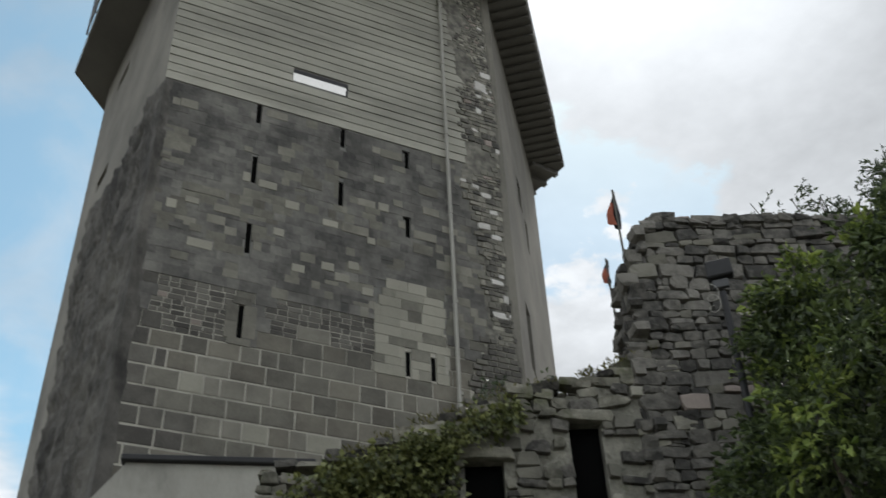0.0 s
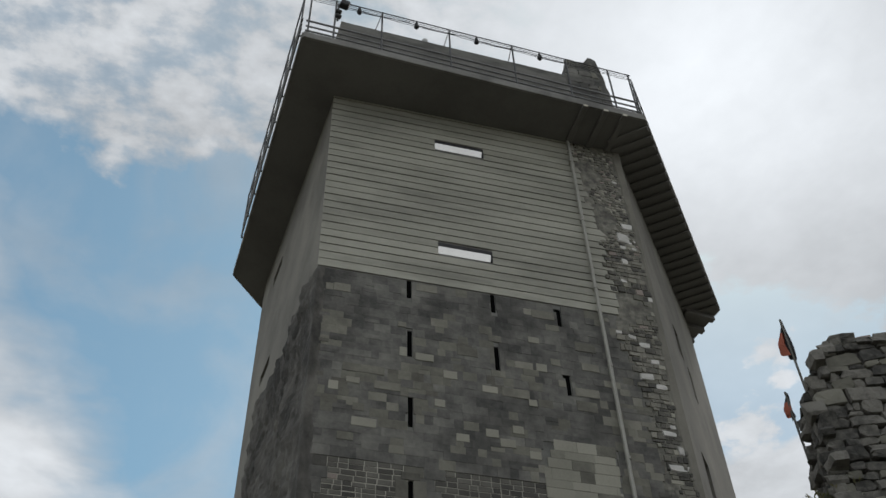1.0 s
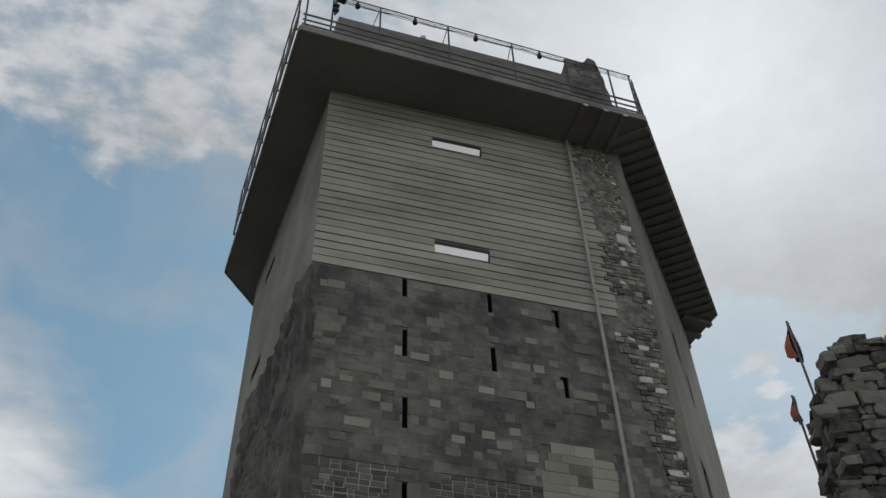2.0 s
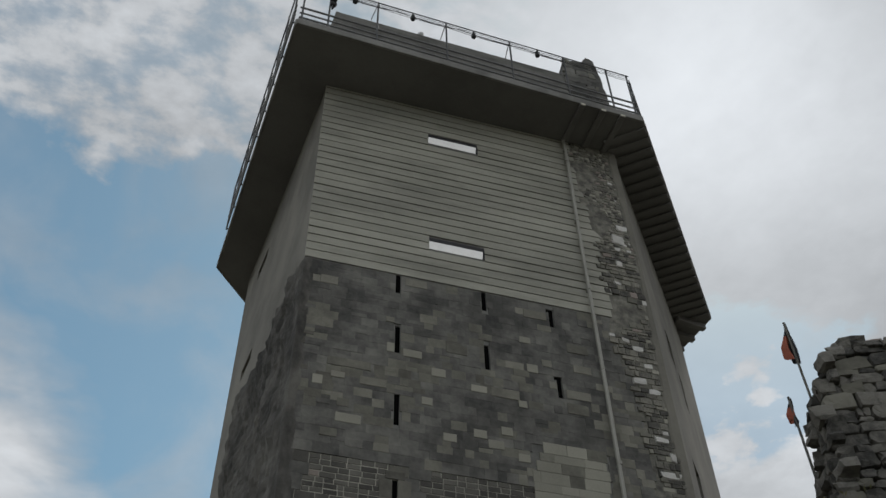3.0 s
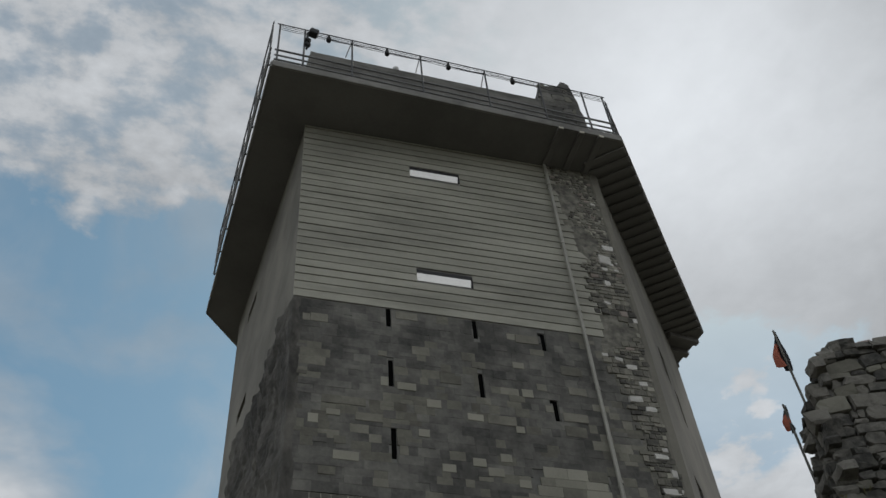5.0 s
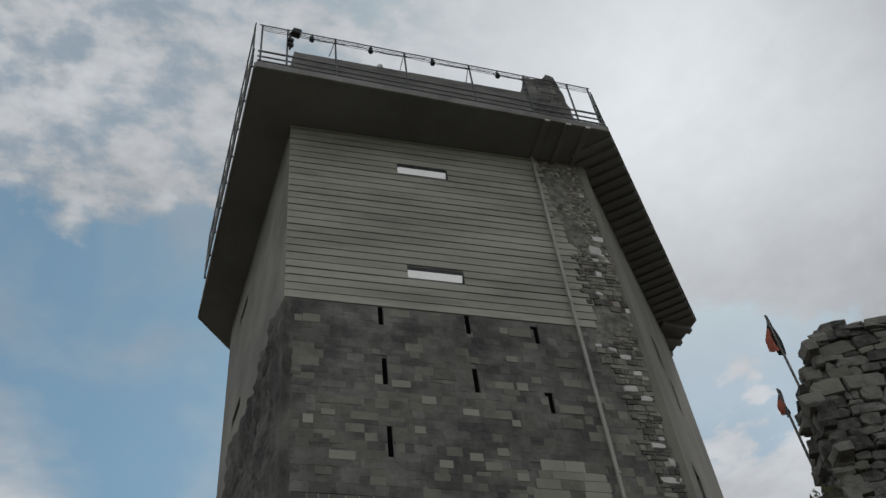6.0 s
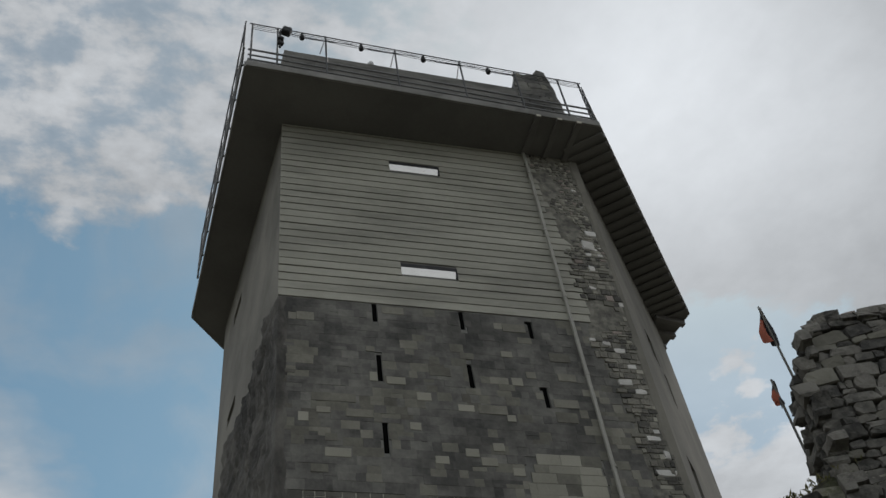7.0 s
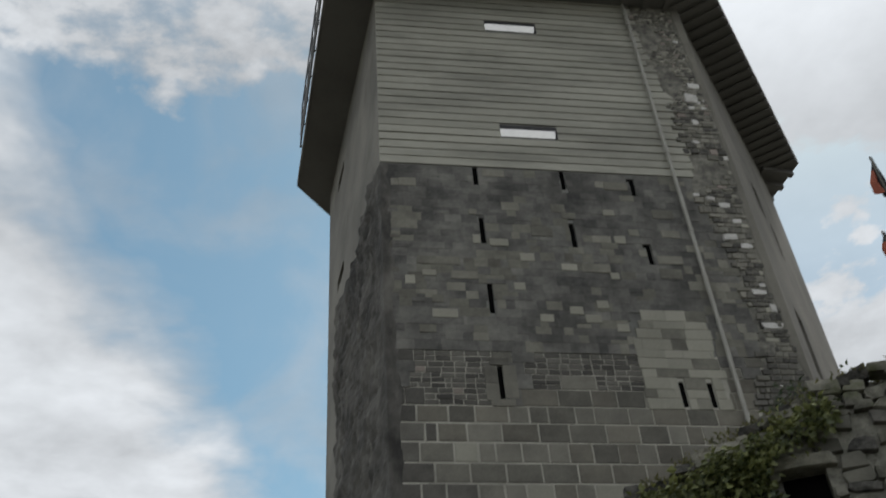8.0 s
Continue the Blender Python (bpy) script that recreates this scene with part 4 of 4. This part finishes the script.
def ruin_wall():
    r = random.Random(31)
    ruin = thing("ruined_wall", (C.x + 1, C.y, 0), "tall broken end of a rough grey rubble stone wall", "wall")
    bm = bmesh.new()
    ends = []
    for k in range(25):
        z = 9.0 * k / 24 if k < 24 else 8.62
        z = min(z, 8.62)
        lo = tall_left(z) + 0.10
        ring = [RW.at(S0 + lo, z, -0.03), RW.at(S0 + 6, z, -0.03), RW.at(S0 + 6, z, -0.72), RW.at(S0 + lo, z, -0.72)]
        ends.append([bm.verts.new(p) for p in ring])
        if z >= 8.62:
            break
    for a, b in zip(ends, ends[1:]):
        for i in range(4):
            bm.faces.new((a[i], a[(i + 1) % 4], b[(i + 1) % 4], b[i]))
    bm.faces.new(ends[-1])
    bm.faces.new(ends[0][::-1])
    core = part("wall_core", bm, BED, ruin)
    work = Masonry(RW, core, "rubble_stone")
    z = 4.6
    while z < 8.56:
        h = r.choice((0.07, 0.09, 0.12, 0.14, 0.17, 0.2))
        s = tall_left(z + h / 2) + r.uniform(-0.1, 0.06)
        while s < 3.0:
            w = r.uniform(0.12, 0.24) if h < 0.13 else r.uniform(0.14, 0.42)
            wave = 0.05 * noise.noise(Vector((s * 1.1, 3.7, z * 0.9)))
            q = r.random()
            if q < 0.22 and h > 0.14:
                rows = [(0.0, r.uniform(0.35, 0.6))]
                rows.append((rows[0][1], 1 - rows[0][1]))
            else:
                rows = [(0.0, 1.0)]
            for lo, f in rows:
                for a, b in (((0, 1),) if len(rows) == 1 or r.random() < 0.6 else ((0, 0.45), (0.45, 1))):
                    mat = MID if r.random() < 0.12 else RUDDY if r.random() < 0.02 else RUIN
                    work.lay(unit_rubble if r.random() < 0.4 else unit_shard, mat, S0 + s + w * (a + b) / 2, z + h * (lo + f / 2) + wave, w * (b - a) * r.uniform(0.95, 1.05), h * f * r.uniform(0.93, 1.07),
                             r.uniform(0.06, 0.11), r, r.uniform(-0.1, 0.1), -0.04)
            s += w
        z += h
    s = 0.2
    while s < 3.2:
        w, h = r.uniform(0.14, 0.34), r.uniform(0.09, 0.17)
        work.lay(unit_rubble, RUIN, S0 + s + w / 2, 8.6 + h / 2 + 0.06 * noise.noise(Vector((s * 2, 0, 0))), w * 1.08, h, 0.3, r, r.uniform(-0.08, 0.08), -0.22)
        s += w * 0.92
    work.finish()
    # the broken end
    endside = Side((C.x - 0.72 * RW.n.x, C.y - 0.72 * RW.n.y), (C.x, C.y))
    work = Masonry(endside, core, "end_stone")
    z = 4.8
    while z < 8.52:
        h = r.uniform(0.07, 0.2)
        s = r.uniform(-0.12, 0.0)
        while s < 0.72:
            w = r.uniform(0.1, 0.24)
            jut = -tall_left(z + h / 2) - 0.06 + r.uniform(-0.03, 0.09)
            work.lay(unit_rubble if r.random() < 0.6 else unit_shard, RUIN, s + w / 2, z + h / 2 + r.uniform(-0.03, 0.03), w * r.uniform(0.9, 1.15), h * r.uniform(0.85, 1.15), r.uniform(0.1, 0.22), r, r.uniform(-0.35, 0.35), jut - 0.1)
            s += w
        z += h
    work.finish()


LOW_HOLES = [(-1.10, -0.76, 5.25, 6.08), (-2.2, -1.8, 5.1, 5.69)]


def low_wall():
    r = random.Random(32)
    wall = thing("low_wall", (3.4, -4.6, 0), "crumbling low rubble wall with two dark openings and mossy top", "wall")
    shift = [(a + S0, b + S0, c, d) for a, b, c, d in LOW_HOLES]
    bm = pierced(RW, S0 - 4.2, S0 - 0.05, 0, 5.0, [], 0.6, -0.05)
    cols = [-4.2, -3.9, -3.6, -3.2, -2.77, -2.2, -1.8, -1.1, -0.76, -0.05]
    for a, b in zip(cols, cols[1:]):
        top = min(low_top(a), low_top(b)) - 0.1
        hole = [h for h in LOW_HOLES if h[0] <= (a + b) / 2 <= h[1]]
        parts = [(5.0, top)] if not hole else [(5.0, hole[0][2]), (hole[0][3], top)]
        for z0, z1 in parts:
            if z1 > z0:
                box(bm, (b - a, 0.6, z1 - z0), RW.placed(S0 + (a + b) / 2, (z0 + z1) / 2, -0.35))
    core = part("wall_core", bm, LIME, wall)
    work = Masonry(RW, core, "rubble_stone")
    z = 4.7
    while z < 6.85:
        h = r.choice((0.07, 0.09, 0.12, 0.15))
        s = -4.25 + r.uniform(-0.1, 0.08)
        while s < 0.0:
            w = r.uniform(0.12, 0.3) if h < 0.1 else r.uniform(0.12, 0.36)
            mid = s + w / 2
            for q in LOW_HOLES:
                if min(z + h, q[3]) - max(z, q[2]) > 0.03 and s < q[1] and s + w > q[0]:
                    if s < q[0] - 0.06:
                        w = q[0] - s
                    else:
                        s, w = q[1], max(0.12, s + w - q[1])
                    mid = s + w / 2
            if z + h * 0.6 < low_top(mid) + r.uniform(-0.06, 0.06) and r.random() < 0.7:
                work.lay(unit_shard, MOSSY if z > low_top(mid) - 0.3 or r.random() < 0.3 else PALE if r.random() < 0.05 else MID if r.random() < 0.3 else RUIN, S0 + mid, z + h / 2 + r.uniform(-0.02, 0.02), w * r.uniform(0.8, 1.05), h * r.uniform(0.75, 1.1),
                         r.uniform(0.0, 0.03) + 0.055, r, r.uniform(-0.16, 0.16), -0.045)
            s += w
        z += h
    for back in (0.0, -0.28, -0.5):
        s = -4.25
        while s < -0.2:
            w, h = r.uniform(0.12, 0.3), r.uniform(0.06, 0.14)
            work.lay(unit_shard, MOSSY if r.random() < 0.6 else RUIN, S0 + s + w / 2, low_top(s + w / 2) - 0.04 + h * 0.3 + r.uniform(-0.04, 0.05), w, h, 0.2, r, r.uniform(-0.2, 0.2), back - 0.16)
            s += w * 0.95
    work.finish()
    for q in LOW_HOLES:
        bm = pierced(RW, S0 + q[0] - 0.15, S0 + q[1] + 0.15, q[2] - 0.15, q[3] + 0.15, [(S0 + q[0], S0 + q[1], q[2], q[3])], 0.9, -0.64)
        box(bm, (q[1] - q[0] + 0.3, 0.1, q[3] - q[2] + 0.3), RW.placed(S0 + (q[0] + q[1]) / 2, (q[2] + q[3]) / 2, -1.592))
        part("niche", bm, BED, wall, "dark deep recess")
        # no real shutter: a black panel paints the deep shade of the recess
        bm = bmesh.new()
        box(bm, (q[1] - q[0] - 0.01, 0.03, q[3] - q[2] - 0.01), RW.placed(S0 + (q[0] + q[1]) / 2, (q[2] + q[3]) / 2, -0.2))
        part("shutter", bm, VOID_SHADE, wall, "black panel painting the shade inside the opening")
        lintel = RW.placed(S0 + (q[0] + q[1]) / 2, q[3] + 0.05, -0.06, 0.05) @ Matrix.Diagonal((q[1] - q[0] + 0.26, 0.13, 0.13, 1))
        put("lintel", unit_rubble(random.Random(int(q[3] * 100))), MOSSY, wall, "stone lintel over a small opening", lintel)


ruin_wall()
low_wall()


# ---- annex with a dark coping ----
def annex():
    a = thing("annex_wall", (1.6, -2.0, 0), "pale plastered annex wall with black metal coping", "wall")
    sd = Side((0.85, -1.87), (2.9, -2.485))
    bm = bmesh.new()
    prof = [(-1.6, 0), (2.14, 0), (2.14, 6.41), (0.0, 6.41), (-0.36, 5.92), (-1.6, 4.3)]
    ring = [[bm.verts.new(sd.at(s, z, -d)) for s, z in prof] for d in (0.0, 0.35)]
    bm.faces.new(ring[0])
    bm.faces.new(ring[1][::-1])
    for i in range(6):
        j = (i + 1) % 6
        bm.faces.new((ring[0][j], ring[0][i], ring[1][i], ring[1][j]))
    bmesh.ops.recalc_face_normals(bm, faces=bm.faces)
    part("plaster_wall", bm, ANNEX, a)
    bm = bmesh.new()
    beam(bm, sd.at(-0.06, 6.45, -0.15), sd.at(2.16, 6.45, -0.15), 0.46, 0.075, 0.012)
    part("coping", bm, BLACK, a, "black sheet-metal coping")


annex()


# ---- flags ----
def flag(base, top, length, seed, label):
    f = thing("flag", base, label, "flag", "flags behind the ruined wall")
    bm = bmesh.new()
    rod(bm, base, top, 0.022, 8, 0.015)
    part("flagpole", bm, TIMBER, f)
    nu, nv = 10, 16

    def spot(i, j):
        q, t = i / nu, j / nv
        reach = length * 0.18 * (0.10 + 0.9 * min(1, t * 1.5)) * (1 - 0.45 * max(0, t - 0.7))
        fold = 0.05 * math.sin(q * 8 + t * 3 + seed) * (0.3 + t)
        drop = -length * t * (0.92 - 0.22 * q) - 0.05 * length * math.sin(q * 7 + seed) * t
        return (top[0] - reach * q * 0.74 + 0.02, top[1] + reach * q * 0.67 + fold, top[2] - 0.02 + drop)

    def dark(i, j):
        q, t = (i + 0.5) / nu, (j + 0.5) / nv
        return t < 0.3 + 0.1 * q or q < 0.28 or (t > 0.74 and q < 0.62)

    for name, mat, want in (("black_cloth", NAVY, True), ("orange_cloth", ORANGE, False)):
        bm, seen = bmesh.new(), {}
        for j in range(nv):
            for i in range(nu):
                if dark(i, j) == want:
                    quad = []
                    for k in ((i, j), (i + 1, j), (i + 1, j + 1), (i, j + 1)):
                        if k not in seen:
                            seen[k] = bm.verts.new(spot(*k))
                        quad.append(seen[k])
                    bm.faces.new(quad)
        part(name, bm, mat, f).modifiers.new("cloth", "SOLIDIFY").thickness = 0.004


flag((6.47, -4.42, 0), (6.47, -4.42, 10.32), 0.74, 3, "limp orange and black pennant on a thin pole")
flag((6.29, -4.25, 0), (6.29, -4.25, 9.19), 0.44, 5, "small limp orange and black pennant on a thin pole")


# ---- lamp post ----
def lamp_post():
    base = Vector((5.57, -6.69, 0))
    p = thing("lamp_post", base, "dark steel post with a small square floodlight in the bushes", "street lamp")
    top = base + Vector((0.1, -0.1, 6.9))
    bm = bmesh.new()
    rod(bm, base, top, 0.038, 12, 0.034)
    part("post", bm, BLACK, p)
    view = Vector((0.70, 0.71, 0)).normalized()
    turn = Matrix((view.cross(Vector((0, 0, 1))), view, Vector((0, 0, 1)))).transposed().to_4x4()
    bm = bmesh.new()
    box(bm, (0.26, 0.12, 0.2), Matrix.Translation(top + Vector((0.02, 0, 0.28))) @ turn, 0.015)
    part("floodlight_housing", bm, BLACK, p)
    bm = bmesh.new()
    box(bm, (0.16, 0.05, 0.1), Matrix.Translation(top + Vector((0, 0, 0.1))) @ turn, 0.01)
    part("bracket", bm, STEEL, p)
    bm = bmesh.new()
    side = view.cross(Vector((0, 0, 1)))
    pts = [top + side * (-0.10 - 0.06 * math.cos(k * 0.7)) - view * 0.06 + Vector((0, 0, 0.05 - 0.28 * k / 20 + 0.07 * math.sin(k * 0.7))) for k in range(21)]
    tube(bm, pts, 0.0045, 6)
    part("cable_loop", bm, PIPE, p, "loose white cable")


lamp_post()


# ---- plants ----
def limb(bm, a, b, r0, r1, rng2, steps=5, wander=0.08):
    pts = [Vector(a).lerp(Vector(b), k / steps) + Vector((rng2.uniform(-1, 1), rng2.uniform(-1, 1), rng2.uniform(-0.5, 0.5))) * wander * (k not in (0, steps)) for k in range(steps + 1)]
    tube(bm, pts, r0, 7, r1)
    return pts


def bush():
    """A tall leafy shrub: several stems, and clumps of leaves with gaps between."""
    r = random.Random(41)
    base = Vector((6.12, -8.25, 0))
    b = thing("bush", base, "tall dense green bush with bright young shoots beside the ruined wall", "bush")
    clumps = []
    for k in range(470):
        z = r.uniform(2.3, 6.9)
        wide = 1.85 * (1.0 - max(0.0, (z - 4.6) / 3.2) ** 2) * (0.9 + 0.1 * math.sin(z * 3))
        a, q = r.uniform(0, 2 * math.pi), wide * math.sqrt(r.uniform(0.25, 1.0))
        c = Vector((base.x + q * math.cos(a), base.y + q * math.sin(a), z))
        if (z > 4.6 and c.x < base.x - 0.75 and c.y > base.y - 0.2) or z > 6.12 + 0.45 * (c.x - 5.1):
            continue
        clumps.append(c)
    for k in range(9):
        tip = clumps[(k * 17) % len(clumps)]
        bm = bmesh.new()
        limb(bm, base + Vector((r.uniform(-0.3, 0.3), r.uniform(-0.3, 0.3), -0.05)), tip, 0.06, 0.015, r)
        part("stem", bm, BARK, b)
    dark, bright = [], []
    middle = base + Vector((0, 0, 4.2))
    for c in clumps:
        out = (c - middle).normalized()
        young = r.random() < (0.34 if c.z < 5.5 else 0.5)
        for _ in range(70):
            d = Vector((r.gauss(0, 1), r.gauss(0, 1), r.gauss(0, 0.8))).normalized()
            dark.append((c + d * r.uniform(0.05, 0.34), d))
        for k in range(9):
            d = (out * 0.7 + Vector((r.gauss(0, 0.7), r.gauss(0, 0.7), r.gauss(0.1, 0.6)))).normalized()
            length = r.uniform(0.24, 0.46)
            fresh = young and r.random() < 0.6
            for j in range(20):
                t = (j + r.random()) / 20
                p = c + d * (length * (0.3 + 0.8 * t)) + Vector((0, 0, -0.16 * t * t)) + Vector((r.gauss(0, 0.03), r.gauss(0, 0.03), r.gauss(0, 0.03)))
                (bright if fresh and t > 0.25 else dark).append((p, d))
    put("crown", leaf_mesh("crown", dark, r, 0.082, 0.5, 0.48), LEAF_BUSH, b)
    put("young_foliage", leaf_mesh("young_foliage", bright, r, 0.085, 0.4, 0.46), LEAF_BRIGHT, b, "bright yellow-green young leaves")


def back_tree():
    r = random.Random(42)
    base = Vector((11.2, -4.4, 0))
    t = thing("tree", base, "feathery dark green tree rising behind the ruined wall", "tree")
    bm = bmesh.new()
    limb(bm, base + Vector((0, 0, -0.05)), base + Vector((0.3, 0.1, 7.5)), 0.17, 0.10, r)
    spots = []
    for k in range(64):
        x = r.uniform(8.9, 14.0)
        top = 10.95 + (x - 9.3) * 0.42 + (0.9 if x > 12.6 else 0.0) - abs(r.gauss(0, 0.7)) + 0.15
        tip = Vector((x, base.y + r.uniform(-0.6, 0.8), top))
        pts = limb(bm, base + Vector((0.2, 0.1, r.uniform(5.5, 7.4))), tip, 0.045, 0.006, r, 7, 0.12)
        for p, p2 in zip(pts[2:], pts[3:]):
            # feathery sprays on both sides of the twig
            for _ in range(7):
                g = p.lerp(p2, r.random())
                d = Vector((r.gauss(0, 1), r.gauss(0, 1), r.gauss(0.2, 0.6))).normalized()
                for j in range(9):
                    spots.append((g + d * (0.04 + 0.045 * j) + Vector((0, 0, -0.0012 * j * j)), d + Vector((r.uniform(-1, 1), r.uniform(-1, 1), r.uniform(-0.4, 0.6)))))
    part("trunk", bm, BARK, t)
    put("crown", leaf_mesh("crown", spots, r, 0.105, 0.2, 0.36), LEAF_TREE, t)


def shrub():
    r = random.Random(43)
    base = Vector((4.9, -4.0, 0))
    t = thing("shrub", base, "thin twiggy shrub showing above the low wall", "shrub")
    bm, spots = bmesh.new(), []
    for k in range(14):
        tip = base + Vector((r.uniform(-0.5, 0.75), r.uniform(-0.3, 0.4), r.uniform(6.8, 7.4)))
        pts = limb(bm, base + Vector((0, 0, 4.6)), tip, 0.018, 0.005, r, 6, 0.05)
        for p in pts[3:]:
            for _ in range(9):
                d = Vector((r.gauss(0, 1), r.gauss(0, 1), r.gauss(0, 0.6))).normalized()
                spots.append((p + d * r.uniform(0.01, 0.10), d))
    limb(bm, base + Vector((0, 0, -0.05)), base + Vector((0, 0, 4.7)), 0.06, 0.03, r)
    part("stem", bm, BARK, t)
    put("crown", leaf_mesh("crown", spots, r, 0.07), LEAF_TREE, t)


def ivy():
    r = random.Random(44)
    spots, young = [], []
    for k in range(260):
        s = r.uniform(-3.9, -1.6)
        top = low_top(s) - 0.16
        keep = 1.0 if -3.6 < s < -2.35 else 0.3
        if r.random() > keep:
            continue
        z = top + 0.02 - abs(r.gauss(0, 0.42)) * (1.2 if s < -2.3 else 0.5)
        if r.random() < 0.7 and any(q[0] < s < q[1] and q[2] < z < q[3] for q in LOW_HOLES):
            continue
        c = RW.at(S0 + s, z, r.uniform(0.03, 0.16) if z < top - 0.05 else r.uniform(-0.1, 0.12))
        for _ in range(30):
            d = (RW.n * r.uniform(0.2, 1) + Vector((r.gauss(0, 0.7), r.gauss(0, 0.7), r.gauss(0, 0.7)))).normalized()
            (young if z > top - 0.1 and r.random() < 0.45 else spots).append((c + d * r.uniform(0.02, 0.17), d))
    tagged(put("ivy", leaf_mesh("ivy", spots, r, 0.072, 0.6, 0.85), LEAF_IVY), "dark green ivy trailing over the low wall", "ivy", kind="stuff")
    tagged(put("ivy_growth", leaf_mesh("ivy_growth", young, r, 0.06, 0.3, 0.7), LEAF_YOUNG_IVY), "yellow-green young ivy on the wall top", "ivy", kind="stuff")
    tufts = []
    for k in range(120):
        s = r.uniform(-3.4, 0.0)
        c = RW.at(S0 + s, low_top(s) + 0.03, r.uniform(-0.4, 0.05))
        for _ in range(14):
            d = Vector((r.gauss(0, 0.6), r.gauss(0, 0.6), 1)).normalized()
            tufts.append((c + Vector((r.gauss(0, 0.05), r.gauss(0, 0.05), 0)), d))
    tagged(put("moss_tufts", leaf_mesh("moss_tufts", tufts, r, 0.06, -0.5, 0.3), LEAF_MOSS), "yellowish moss and grass tufts along the wall top", "moss", kind="stuff")


bush()
back_tree()
shrub()
ivy()
